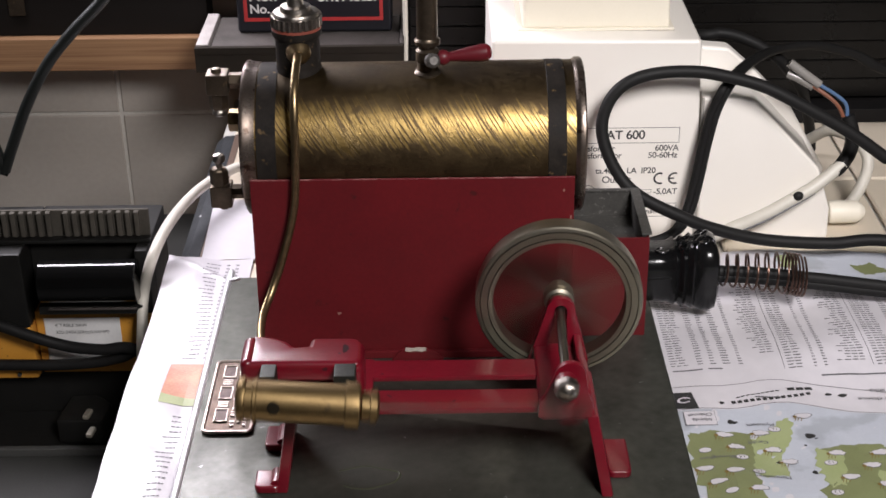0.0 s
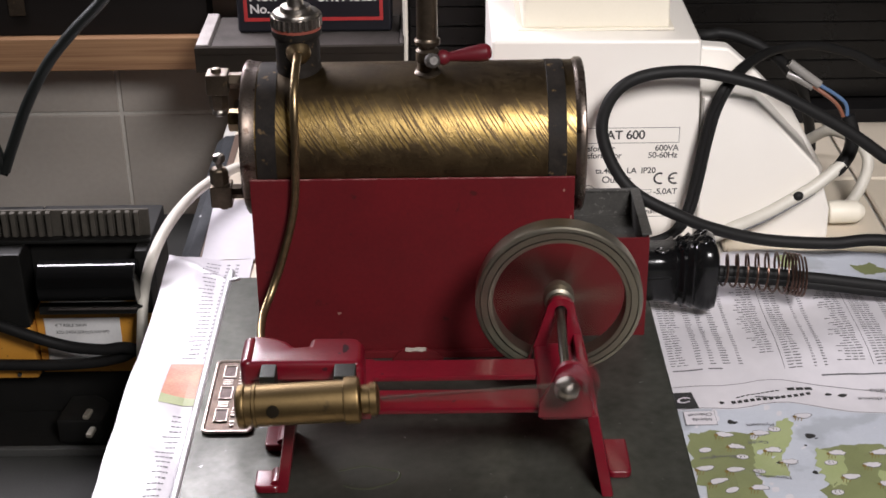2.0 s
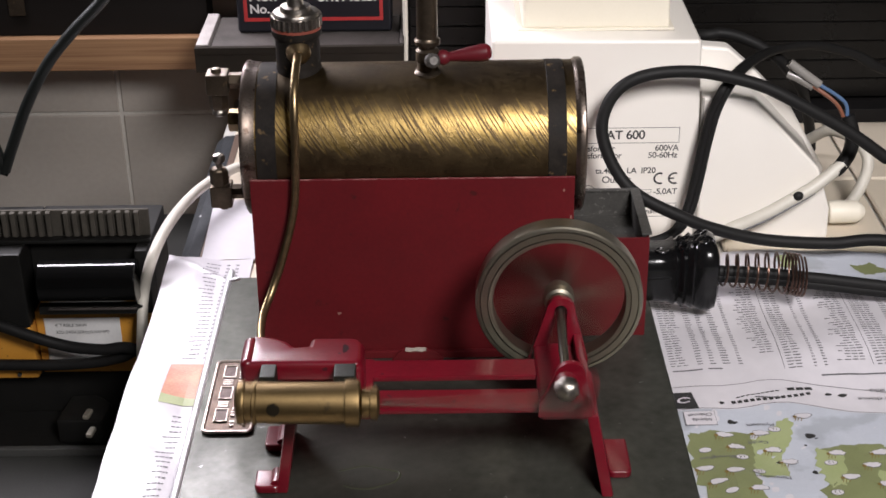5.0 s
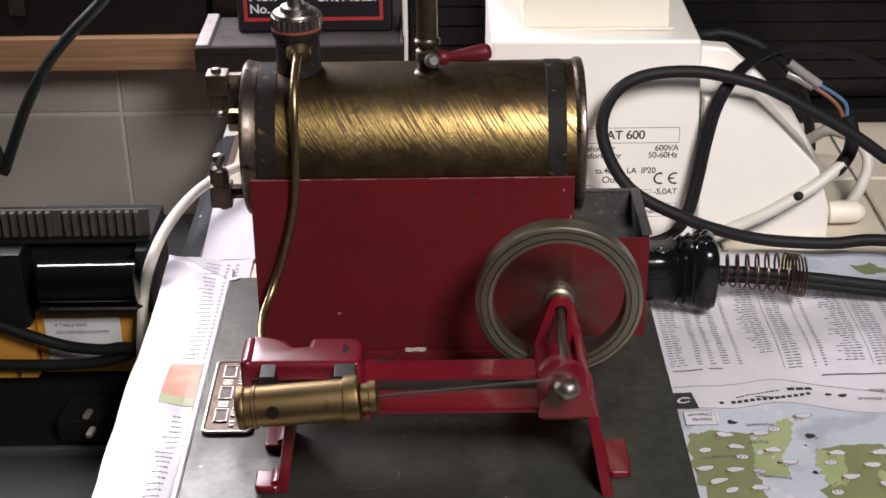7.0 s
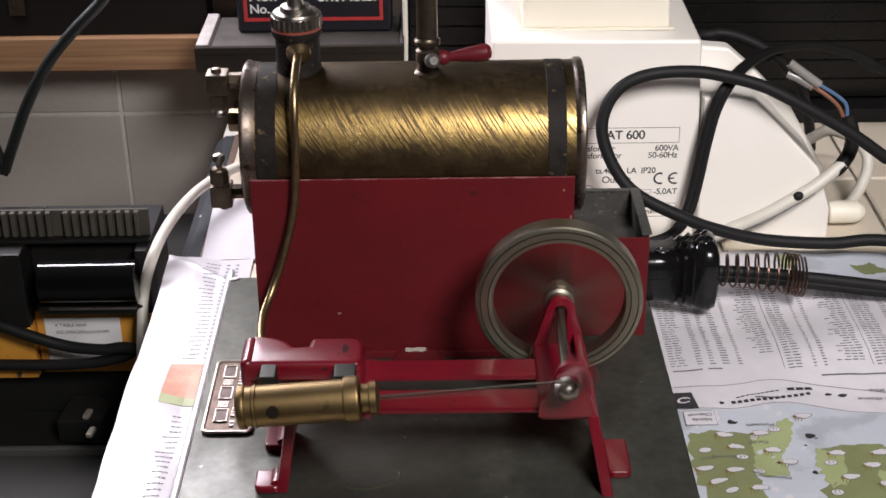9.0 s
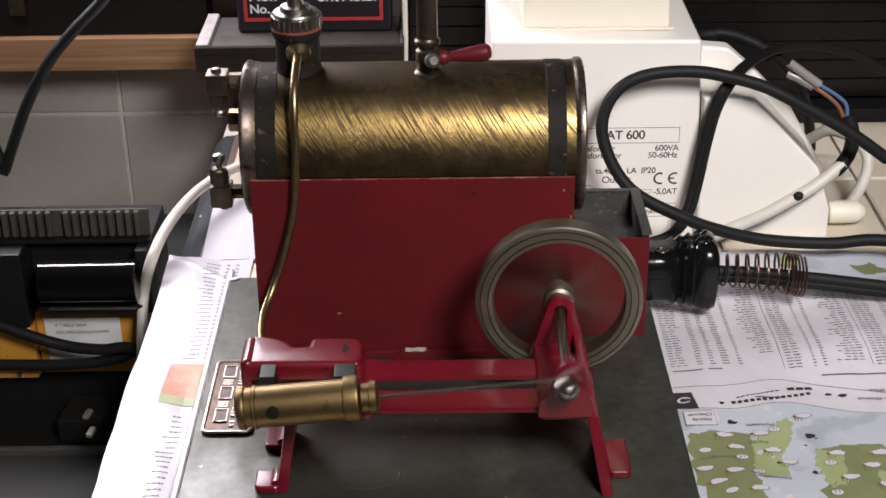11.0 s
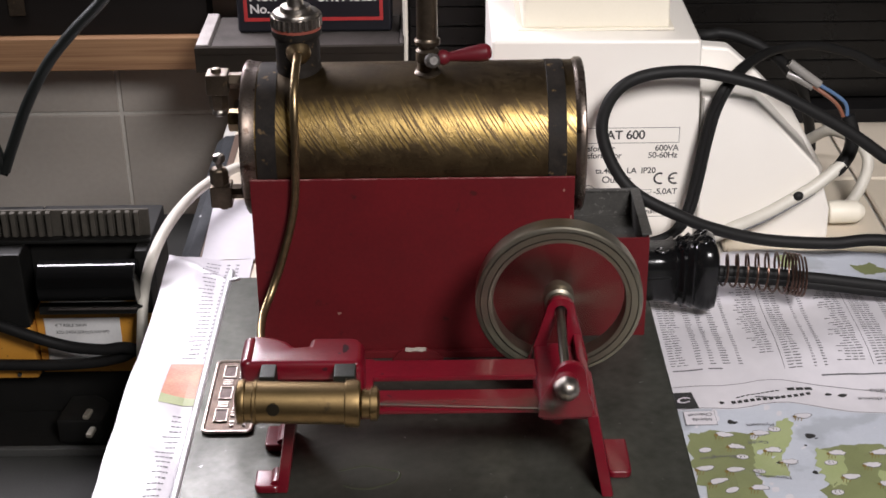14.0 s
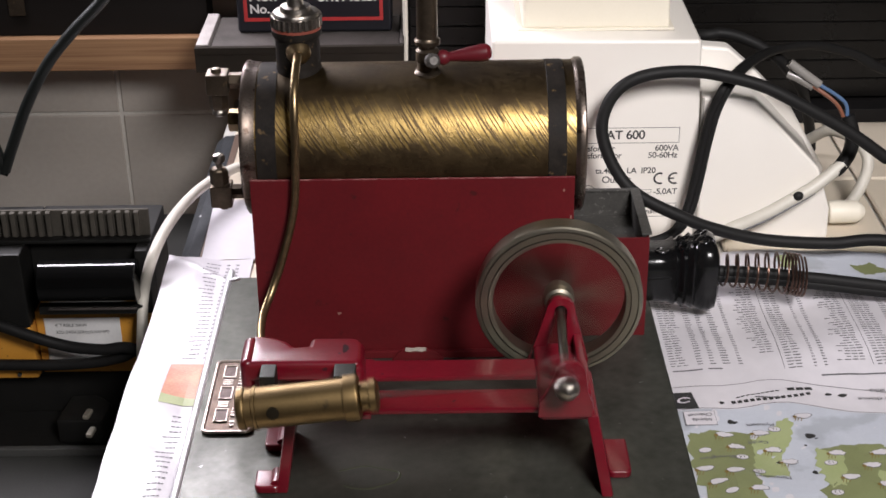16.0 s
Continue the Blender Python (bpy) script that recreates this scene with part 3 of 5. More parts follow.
wall = bpy.data.objects["wall_north"]
mesh = tile_mesh("tile", 0.1482, 0.1482, 0.008, TILE)
for i in range(-4, 3):
    for j in range(-2, 3):
        ob = new("tile", mesh)
        ob.parent = wall
        ob.matrix_basis = Matrix.Translation((-0.284 + 0.15 * (i + 0.5), 0.4190, -0.0198 + 0.15 * (j + 0.5))) @ pose(0, 0, 0, 90)
top = bpy.data.objects["worktop"]
mesh = tile_mesh("tile", 0.0975, 0.0975, 0.004, WORKTOP)
for i in range(-4, 7):
    for j in range(-4, 2):
        if -0.2 < 0.2065 + 0.1 * (i + 0.5):
            ob = new("tile", mesh)
            ob.parent = top
            ob.matrix_basis = Matrix.Translation((0.2065 + 0.1 * (i + 0.5), 0.2535 + 0.1 * (j + 0.5), -0.0086))
eb = B()
prism(eb, [(-0.2062, -0.022), (-0.2040, -0.0100), (-0.1985, -0.0052), (-0.1915, -0.0044), (-0.1915, -0.0084), (-0.2011, -0.0084), (-0.2011, -0.022)], "xz", -0.16, 0.334, 0.0006)
tagged(part("trim", eb, mat("worn_metal_edging", (0.05, 0.053, 0.057), 0.55, 0.0, col2=(0.028, 0.03, 0.033), scale=90, bump=0.15, spec=0.2, spots=(0.6, 0.6, 0.61), spot_amount=0.69, spot_scale=120)), "scratched grey metal edging along the worktop", "edging", kind="structure")

tagged(part("trim", box(B(), -0.1913, -0.1870, -0.16, 0.334, -0.0060, -0.0040, 0.0003, 1), mat("brown_strip", (0.16, 0.11, 0.085), 0.6, col2=(0.09, 0.06, 0.045), scale=60, stretch=(1, 0.1, 1))), "thin brown wooden strip beside the edging", "edging", kind="structure")

# ---- transformer ----
def transformer():
    tr = thing("transformer", "white plastic transformer case printed with its ratings", "transformer", (0, 0, 0))
    case = part("case", prism(B(), [(-0.0260, -0.0046), (0.0930, -0.0046), (0.0884, 0.1172), (-0.0252, 0.1184)], "xz", 0.172, 0.275, 0.0022, 3), WHITE_PLASTIC, tr)
    part("lid", prism(B(), [(-0.0078, 0.1180), (0.0733, 0.1180), (0.0720, 0.1600), (-0.0070, 0.1600)], "xz", 0.1895, 0.272, 0.0022, 3), CREAM_PLASTIC, tr, "raised cream lid")
    part("lid", prism(B(), [(-0.0105, 0.1178), (0.0755, 0.1178), (0.0752, 0.1192), (-0.0102, 0.1192)], "xz", 0.1870, 0.272, 0.0004, 2), CREAM_PLASTIC, tr)
    part("wing", prism(B(), [(0.0932, -0.0046), (0.1688, -0.0046), (0.1680, 0.0150), (0.1595, 0.0400), (0.1195, 0.0828), (0.0905, 0.0842)], "xz", 0.172, 0.2180, 0.0020, 3), WHITE_PLASTIC, tr)
    part("wing", prism(B(), [(0.0932, -0.0046), (0.1760, -0.0046), (0.1745, 0.0190), (0.1660, 0.0340), (0.1524, 0.0570), (0.1285, 0.0815), (0.1125, 0.0955), (0.0900, 0.0975)], "xz", 0.2182, 0.2300, 0.0020, 3), WHITE_PLASTIC, tr)
    part("back", box(B(), 0.0889, 0.1500, 0.2302, 0.2700, -0.0046, 0.0500, 0.002), WHITE_PLASTIC, tr)
    # Thin grey strip; its colour stands for the shade in the seam.
    part("seam", box(B(), 0.0906, 0.0920, 0.1712, 0.1719, -0.0040, 0.0840, 0.0), mat("seam_shadow_grey", (0.35, 0.33, 0.3), 0.7), tr)
    y = 0.17192
    t = B()
    for words, size, x, z, bold in (("AT 600", 0.0074, 0.0388, 0.0598, 0.00012), ("sformer", 0.0050, 0.0285, 0.0525, 0.00006), ("sformator", 0.0050, 0.0285, 0.0482, 0.00006), ("600VA", 0.0050, 0.0662, 0.0525, 0.00006), ("50-60Hz", 0.0050, 0.0625, 0.0482, 0.00006), ("ta.40", 0.0050, 0.0335, 0.0388, 0.00006), ("LA  IP20", 0.0050, 0.0510, 0.0388, 0.00006), ("Output", 0.0058, 0.0372, 0.0330, 0.00006), ("-5,0AT", 0.0050, 0.0668, 0.0256, 0.00006), ("zum", 0.0042, 0.0625, 0.0135, 0.00005)):
        lettering(t, words, size, on_front(x, y, z), 0.95, bold)
    part("lettering", t, INK, tr, "black printed ratings", 0)
    f = B()

    def bar(x0, x1, z0, z1):
        f.faces.new([f.verts.new(p) for p in ((x0, y, z0), (x1, y, z0), (x1, y, z1), (x0, y, z1))])

    for x0, x1, z0, z1 in ((0.0100, 0.0795, 0.0663, 0.0666), (0.0100, 0.0795, 0.0572, 0.0575), (0.0792, 0.0795, 0.0575, 0.0663), (0.052, 0.0802, 0.0196, 0.0199), (0.052, 0.0802, 0.0114, 0.0117), (0.0799, 0.0802, 0.0117, 0.0196), (0.060, 0.0655, 0.0262, 0.0264), (0.060, 0.0655, 0.0284, 0.0286), (0.0653, 0.0655, 0.0264, 0.0284), (0.0560, 0.0720, 0.0172, 0.0184), (0.074, 0.0785, 0.0178, 0.0180), (0.074, 0.0785, 0.0134, 0.0136), (0.050, 0.060, 0.0137, 0.0147)):
        bar(x0, x1, z0, z1)
    # the two-letter conformity mark, drawn as arcs
    for cx in (0.0700, 0.0782):
        pts = arc(cx, 0.0354, 0.0037, 65, 295, 16), arc(cx, 0.0354, 0.0026, 65, 295, 16)
        for k in range(16):
            f.faces.new([f.verts.new((p[0], y, p[1])) for p in (pts[0][k], pts[0][k + 1], pts[1][k + 1], pts[1][k])])
    bar(0.0752, 0.0780, 0.0349, 0.0359)
    ring = arc(0.0300, 0.0280, 0.0036, 0, 360, 24), arc(0.0300, 0.0280, 0.0032, 0, 360, 24)
    for k in range(24):
        f.faces.new([f.verts.new((p[0], y, p[1])) for p in (ring[0][k], ring[0][k + 1], ring[1][k + 1], ring[1][k])])
    part("print", f, INK, tr, "", 0)
    return tr


transformer()


# ---- cables ----
def cable(name, pts, r, m, label, flat=1.0, steps=8, group=""):
    return tagged(part(name, tube(B(), pts, r, 12, steps, flat), m), label, "cable", group)


cable("looped_cable", [(0.1901, 0.1500, 0.0555), (0.1680, 0.1520, 0.0709), (0.1381, 0.1540, 0.0878), (0.1200, 0.1560, 0.0964), (0.1020, 0.1570, 0.1015), (0.0841, 0.1570, 0.1048), (0.0628, 0.1560, 0.1047), (0.0469, 0.1540, 0.1004), (0.0369, 0.1520, 0.0900), (0.0335, 0.1480, 0.0744), (0.0405, 0.1420, 0.0556), (0.0529, 0.1360, 0.0425), (0.0765, 0.1330, 0.0306), (0.0952, 0.1340, 0.0224), (0.1234, 0.1360, 0.0143), (0.1600, 0.1360, 0.0115), (0.1917, 0.1360, 0.0127), (0.26, 0.13, 0.002)], 0.0034, RUBBER, "black rubber mains cable looped before the white case")
twin = [(0.2817, 0.2900, 0.0404), (0.2217, 0.2700, 0.0604), (0.1997, 0.2650, 0.0726), (0.1723, 0.2550, 0.0825), (0.1439, 0.2350, 0.0877), (0.1214, 0.2000, 0.0934), (0.1043, 0.1660, 0.0955), (0.0966, 0.1630, 0.0808), (0.0924, 0.1620, 0.0617), (0.0887, 0.1600, 0.0386), (0.0846, 0.1570, 0.0217), (0.0770, 0.1540, 0.0100), (0.0617, 0.1500, 0.0060), (0.035, 0.147, 0.0020)]
tb = B()
tube(tb, [(x - 0.0014, y, z) for x, y, z in twin], 0.0024, 12, 8)
tube(tb, [(x + 0.0016, y + 0.001, z) for x, y, z in twin], 0.0024, 12, 8)
tagged(part("twin_flex", tb, RUBBER), "black twin flex hanging over the white case", "cable")
cable("spare_cable", [(0.0700, 0.2840, 0.0900), (0.0989, 0.2500, 0.0925), (0.1121, 0.2480, 0.0940), (0.1240, 0.2470, 0.0918), (0.1361, 0.2450, 0.0867), (0.1468, 0.2450, 0.0795), (0.1560, 0.2500, 0.0690), (0.1680, 0.2600, 0.0520), (0.1800, 0.2800, 0.0200), (0.1850, 0.2900, 0.0000)], 0.0034, RUBBER, "black cable hanging behind the white case")
lead = thing("stripped_lead", "white and black lead with joined blue and brown wires", "cable")
part("sheath", tube(B(), [(0.1719, 0.1700, 0.0440), (0.1570, 0.1650, 0.0333), (0.1441, 0.1620, 0.0263), (0.1278, 0.1600, 0.0175), (0.1098, 0.1600, 0.0090), (0.0962, 0.1600, 0.0020), (0.08, 0.160, -0.001)], 0.0036, 12), WHITE_CABLE, lead, "dirty white sheath")
mk = B()
bmesh.ops.create_uvsphere(mk, u_segments=14, v_segments=8, radius=1, matrix=Matrix.Translation((0.1462, 0.1605, 0.0286)) @ pose(0, 0, 0, 0, -28, 0) @ Matrix.Diagonal((0.0034, 0.0026, 0.0027, 1)))
part("marking", tube(B(), [(0.1560, 0.1624, 0.0296), (0.1441, 0.1592, 0.0236), (0.1278, 0.1572, 0.0148), (0.1098, 0.1572, 0.0063)], 0.0006, 6), GREY_INK, lead, "faint printed line")
part("mark", mk, RUBBER, lead, "black mark")
part("sleeve", tube(B(), [(0.1737, 0.1780, 0.0697), (0.1766, 0.1760, 0.0605), (0.1762, 0.1740, 0.0503), (0.1710, 0.1700, 0.0430), (0.1675, 0.1690, 0.0399)], 0.0040, 12), RUBBER, lead, "black tape sleeve")
part("wire", tube(B(), [(0.1735, 0.1780, 0.0670), (0.1726, 0.1800, 0.0752), (0.1674, 0.1820, 0.0800), (0.1580, 0.1842, 0.0855)], 0.0011, 8), mat("blue_wire", (0.09, 0.16, 0.29), 0.4), lead, "blue wire")
part("wire", tube(B(), [(0.1722, 0.1780, 0.0670), (0.1683, 0.1800, 0.0745), (0.1624, 0.1820, 0.0797), (0.1540, 0.1845, 0.0850)], 0.0011, 8), mat("brown_wire", (0.24, 0.09, 0.05), 0.4), lead, "brown wire")
conn = mat("clear_grey_plastic", (0.26, 0.245, 0.225), 0.25, scale=200)
part("connector", tube(B(), [(0.1405, 0.1880, 0.0976), (0.1470, 0.1865, 0.0930), (0.1577, 0.1840, 0.0857)], 0.0026, 12), conn, lead, "grey crimp connector")
part("connector", tube(B(), [(0.1405, 0.1900, 0.0905), (0.1470, 0.1880, 0.0880), (0.1546, 0.1860, 0.0841)], 0.0024, 12), conn, lead, "grey crimp connector")
cable("coiled_cable", [(0.1720, 0.2560, 0.0200), (0.1820, 0.2400, 0.0341), (0.1927, 0.2200, 0.0361), (0.1979, 0.2100, 0.0287), (0.1959, 0.2050, 0.0182), (0.1886, 0.2000, 0.0060), (0.1800, 0.2000, -0.0012)], 0.0034, WHITE_CABLE, "cream cable coiled beside the white case")
wp = B()
lathe(wp, [(0.0020, -0.002), (0.0062, 0.0), (0.0070, 0.002), (0.0066, 0.016), (0.0050, 0.019), (0.0030, 0.021)], m=Matrix.Translation((0.1725, 0.1900, 0.0040)) @ pose(0, 0, 0, 0, 90, 0), seg=20)
tagged(part("cable_socket", wp, CREAM_PLASTIC), "small cream plastic socket lying on the tiles", "socket")
cable("white_cable", [(-0.1566, 0.2580, 0.0054), (-0.1708, 0.2520, 0.0105), (-0.1837, 0.2320, 0.0149), (-0.1979, 0.2000, 0.0164), (-0.2065, 0.1600, 0.0170), (-0.2117, 0.1305, 0.0111), (-0.2200, 0.1350, -0.0144), (-0.2205, 0.1200, -0.0347), (-0.2200, 0.1000, -0.0553), (-0.225, 0.06, -0.096)], 0.0031, WHITE_CABLE, "dirty white cable hanging over the worktop edge")
hang = B()
tube(hang, [(-0.205, 0.200, 0.170), (-0.2265, 0.2000, 0.1473), (-0.2406, 0.2000, 0.1321), (-0.2565, 0.2000, 0.1170), (-0.2732, 0.2000, 0.0982), (-0.2875, 0.2000, 0.0752), (-0.2990, 0.2000, 0.0509), (-0.3064, 0.2000, 0.0339), (-0.3070, 0.2000, 0.0318)], 0.0033, 12)
tube(hang, [(-0.3068, 0.2000, 0.0335), (-0.3085, 0.2000, 0.0390), (-0.3105, 0.2000, 0.0480), (-0.315, 0.200, 0.060)], 0.0030, 12)
tagged(part("hanging_cable", hang, mat("dark_green_rubber", (0.009, 0.011, 0.010), 0.4, scale=300)), "dark rubber cable hanging in a bend", "cable")
cable("saw_cable", [(-0.3434, 0.1300, -0.0269), (-0.3134, 0.1300, -0.0269), (-0.3007, 0.1280, -0.0299), (-0.2821, 0.1260, -0.0363), (-0.2637, 0.1250, -0.0419), (-0.2442, 0.1220, -0.0426), (-0.2294, 0.1200, -0.0404), (-0.2190, 0.1150, -0.0449), (-0.2170, 0.100, -0.07), (-0.222, 0.08, -0.0965)], 0.0033, RUBBER, "black mains cable across the yellow saw", 1.0, 8, "cables of the saw")
cable("saw_cable", [(-0.3480, 0.1300, -0.0566), (-0.3180, 0.1300, -0.0566), (-0.3052, 0.1300, -0.0567), (-0.2725, 0.1280, -0.0560), (-0.2494, 0.1260, -0.0532), (-0.2339, 0.1230, -0.0481), (-0.2230, 0.1200, -0.0430), (-0.2190, 0.108, -0.055), (-0.224, 0.09, -0.0965)], 0.0033, RUBBER, "black mains cable across the yellow saw", 1.0, 8, "cables of the saw")


# ---- mains connector with its spring ----
def connector():
    p = thing("mains_connector", "glossy black bakelite connector pushed into the heater housing", "plug", (0, 0, 0))
    b = B()
    stations = [(0.0495, 0.0122, 0.0138), (0.0505, 0.0128, 0.0144), (0.0585, 0.0128, 0.0146), (0.0632, 0.0130, 0.0150), (0.0662, 0.0140, 0.0168), (0.0676, 0.0128, 0.0156), (0.0702, 0.0146, 0.0180), (0.0718, 0.0132, 0.0166), (0.0748, 0.0152, 0.0190), (0.0766, 0.0140, 0.0178), (0.0796, 0.0158, 0.0200), (0.0840, 0.0160, 0.0202), (0.0872, 0.0152, 0.0186), (0.0888, 0.0116, 0.0140), (0.0896, 0.0060, 0.0072)]
    k = 40
    rings = []
    for x, ry, rz in stations:
        ring = []
        for i in range(k):
            a = 2 * math.pi * i / k
            c, s = math.cos(a), math.sin(a)
            ring.append(b.verts.new((x, 0.0900 + ry * math.copysign(abs(c) ** 0.64, c), 0.0208 + rz * math.copysign(abs(s) ** 0.64, s))))
        rings.append(ring)
    for a, c in zip(rings, rings[1:]):
        for i in range(k):
            b.faces.new((a[i], a[(i + 1) % k], c[(i + 1) % k], c[i]))
    b.faces.new(rings[0][::-1])
    b.faces.new(rings[-1])
    bmesh.ops.recalc_face_normals(b, faces=b.faces[:])
    part("body", b, BAKELITE, p, "glossy black ribbed body", 50)

    def crown(x, y):
        for (xa, ya, za), (xb, yb, zb) in zip(stations, stations[1:]):
            if xa <= x <= xb:
                f = (x - xa) / (xb - xa)
                ry, rz = ya + (yb - ya) * f, za + (zb - za) * f
                c = min(1.0, abs(y - 0.0900) / ry) ** (1 / 0.64)
                return 0.0208 + rz * math.sqrt(max(0.0, 1 - c * c)) ** 0.64
        return 0.03

    r = B()
    tube(r, [(0.0595 + 0.0032 * math.cos(a), 0.0850 + 0.0026 * math.sin(a), crown(0.0595, 0.0850) + 0.0001) for a in [2 * math.pi * i / 20 for i in range(21)]], 0.0006, 6, 1, raw=True)
    part("screw_ring", r, BAKELITE, p)
    part("screw", lathe(B(), [(0.0022, 0.0330), (0.0022, 0.0346), (0.0016, 0.0349)], (0.0595, 0.0850, 0), "z", 16), DARK_BRONZE, p, "recessed dark screw")
    e = B()
    for cx, cy, r0, sp in ((0.0705, 0.0855, 0.0046, 1.5), (0.0765, 0.0890, 0.0042, -1.4), (0.0815, 0.0850, 0.0044, 1.2), (0.0725, 0.0935, 0.0036, -1.1), (0.0800, 0.0950, 0.0036, 1.6)):
        pts = [(cx + r0 * (1 - i / 22) * math.cos(i * 0.42 * sp), cy + r0 * (1 - i / 22) * math.sin(i * 0.42 * sp)) for i in range(18)]
        tube(e, [(x, y, crown(x, y) + 0.0001) for x, y in pts], 0.0006, 6, 2)
    part("moulding", e, BAKELITE, p, "moulded scrolls")
    part("seam", box(B(), 0.0500, 0.0640, 0.0762, 0.0780, 0.0226, 0.0238, 0.0005, 2), BAKELITE, p)
    s = B()
    pts, n = [], 12
    for i in range(n * 16 + 1):
        q = i / (n * 16)
        x = 0.0895 + 0.0450 * (q / 0.58 * 0.80 if q < 0.58 else 0.80 + (q - 0.58) / 0.42 * 0.20)
        rad = 0.0078 + 0.0030 * min(1, q / 0.58)
        a = 2 * math.pi * n * q
        pts.append((x, 0.0900 + rad * math.sin(a), 0.0188 - 0.004 * q + 0.002 + rad * math.cos(a)))
    tube(s, pts, 0.00062, 7, 1, raw=True)
    part("spring", s, COPPER, p, "coppery strain relief spring")
    c = B()
    for d in (-0.0017, 0.0017):
        tube(c, [(0.0900, 0.0900, 0.0185 + d), (0.1080, 0.0900, 0.0175 + d), (0.1400, 0.0895, 0.0140 + d), (0.1800, 0.0890, 0.0085 + d), (0.2400, 0.0880, 0.0010 + d), (0.34, 0.085, 0.0010 + d)], 0.0031, 12)
    part("flex", c, RUBBER, p, "black twin flex")
    return p


connector()


# ---- papers ----
def wave(x, y):
    return 0.0008 + 0.0015 * math.sin(38 * x + 14 * y + 0.6) + 0.0013 * math.sin(56 * y - 16 * x + 1.0) + 0.0004 * math.sin(140 * x + 60 * y) + 0.0005 * math.sin(95 * y + 22 * x + 0.7)


def right_z(x, y):
    edge = min(1.0, max(0.0, (x - 0.054) / 0.02))
    return -0.0038 + (0.0002 + max(0.0, 0.0012 + wave(x, y))) * edge + 0.0001 * math.sin(400 * x + 310 * y)


def left_z(x, y):
    e = min(1.0, max(0.0, (y + 0.2) / 0.1))
    lift = 0.0026 * max(0, math.sin(48 * (y + 0.02) + 25 * (x + 0.2))) * min(1, max(0, (-0.178 - x) / 0.012))
    ridge = abs((y - 0.1535) * 0.827 - (x + 0.207) * -0.562) if x < -0.168 else 1.0
    lift += 0.0010 * math.exp(-(ridge / 0.0018) ** 2)
    lift += 0.0022 * max(0.0, math.sin(70 * (y + 0.06) + 60 * (x + 0.2))) * min(1.0, max(0.0, (0.002 - y) / 0.02)) * min(1.0, max(0.0, (-0.172 - x) / 0.008))
    return -0.0034 + lift * e + 0.0003 * math.sin(55 * y + 90 * x) + 0.00012 * math.sin(230 * x + 170 * y)


def sheet(name, x0, x1, y0, y1, zf, m, label, nx=70, ny=70, skew=0.0):
    b = B()
    g = [[b.verts.new((x0 + (x1 - x0) * i / nx + skew * (y0 + (y1 - y0) * j / ny), y0 + (y1 - y0) * j / ny, 0)) for j in range(ny + 1)] for i in range(nx + 1)]
    for row in g:
        for v in row:
            v.co.z = zf(v.co.x, v.co.y)
    for i in range(nx):
        for j in range(ny):
            b.faces.new((g[i][j], g[i + 1][j], g[i + 1][j + 1], g[i][j + 1]))
    return tagged(part(name, b, m, None, "", 60), label, "newspaper", "newspaper pages under the engine")


def flat(bm, pts, zf, lift=0.00012):
    vs = [bm.verts.new((x, y, zf(x, y) + lift)) for x, y in pts]
    bm.faces.new(vs)


def dash(bm, x0, x1, y0, y1, zf, lift=0.00014):
    n = max(1, int((x1 - x0) / 0.006))
    for i in range(n):
        a, c = x0 + (x1 - x0) * i / n, x0 + (x1 - x0) * (i + 1) / n
        flat(bm, ((a, y0), (c, y0), (c, y1), (a, y1)), zf, lift)


def blob(bm, cx, cy, rx, ry, zf, lift, seed=0, k=26, rough=0.12):
    pts = []
    for i in range(k):
        a = 2 * math.pi * i / k
        f = 1 + rough * math.sin(3 * a + seed) + rough * 0.7 * math.sin(7 * a + seed * 2.1) + rough * 0.4 * math.sin(13 * a + seed * 3.3)
        pts.append((cx + rx * f * math.cos(a), cy + ry * f * math.sin(a)))
    mid = bm.verts.new((cx, cy, zf(cx, cy) + lift))
    mids = [bm.verts.new(((x + cx) / 2, (y + cy) / 2, zf((x + cx) / 2, (y + cy) / 2) + lift)) for x, y in pts]
    vs = [bm.verts.new((x, y, zf(x, y) + lift)) for x, y in pts]
    for i in range(k):
        j = (i + 1) % k
        bm.faces.new((mids[i], mids[j], mid))
        bm.faces.new((vs[i], vs[j], mids[j], mids[i]))


rng = random.Random(7)
right = sheet("newspaper", 0.0555, 0.30, -0.135, 0.150, right_z, PAPER, "crumpled newspaper page printed with lists and a green map", 120, 140)
# map ground and land
MAPBLUE = mat("printed_pale_blue", (0.50, 0.52, 0.575), 0.42, col2=(0.41, 0.435, 0.49), scale=45, spots=(0.36, 0.38, 0.42), spot_amount=0.60, spot_scale=24)
GREEN = mat("printed_green", (0.150, 0.166, 0.074), 0.45, col2=(0.215, 0.236, 0.112), scale=40, var=0.5)
LIGHT_GREEN = mat("printed_light_green", (0.27, 0.315, 0.135), 0.45, col2=(0.35, 0.385, 0.21), scale=50, var=0.5)
g = B()
nx, ny = 48, 24


def shore(x):
    return -0.0045 + 0.0065 * math.exp(-((x - 0.108) / 0.016) ** 2) - 0.2 * max(0, x - 0.125)


for i in range(nx):
    for j in range(ny):
        xs = [0.0562 + 0.2438 * (i + d) / nx for d in (0, 1)]
        f = [(j + d) / ny for d in (0, 1)]
        P4 = [(xs[0], -0.1345 + (shore(xs[0]) + 0.1345) * f[0]), (xs[1], -0.1345 + (shore(xs[1]) + 0.1345) * f[0]), (xs[1], -0.1345 + (shore(xs[1]) + 0.1345) * f[1]), (xs[0], -0.1345 + (shore(xs[0]) + 0.1345) * f[1])]
        flat(g, P4, right_z, 0.00010)
part("map_ground", g, MAPBLUE, right, "pale blue printed map ground")


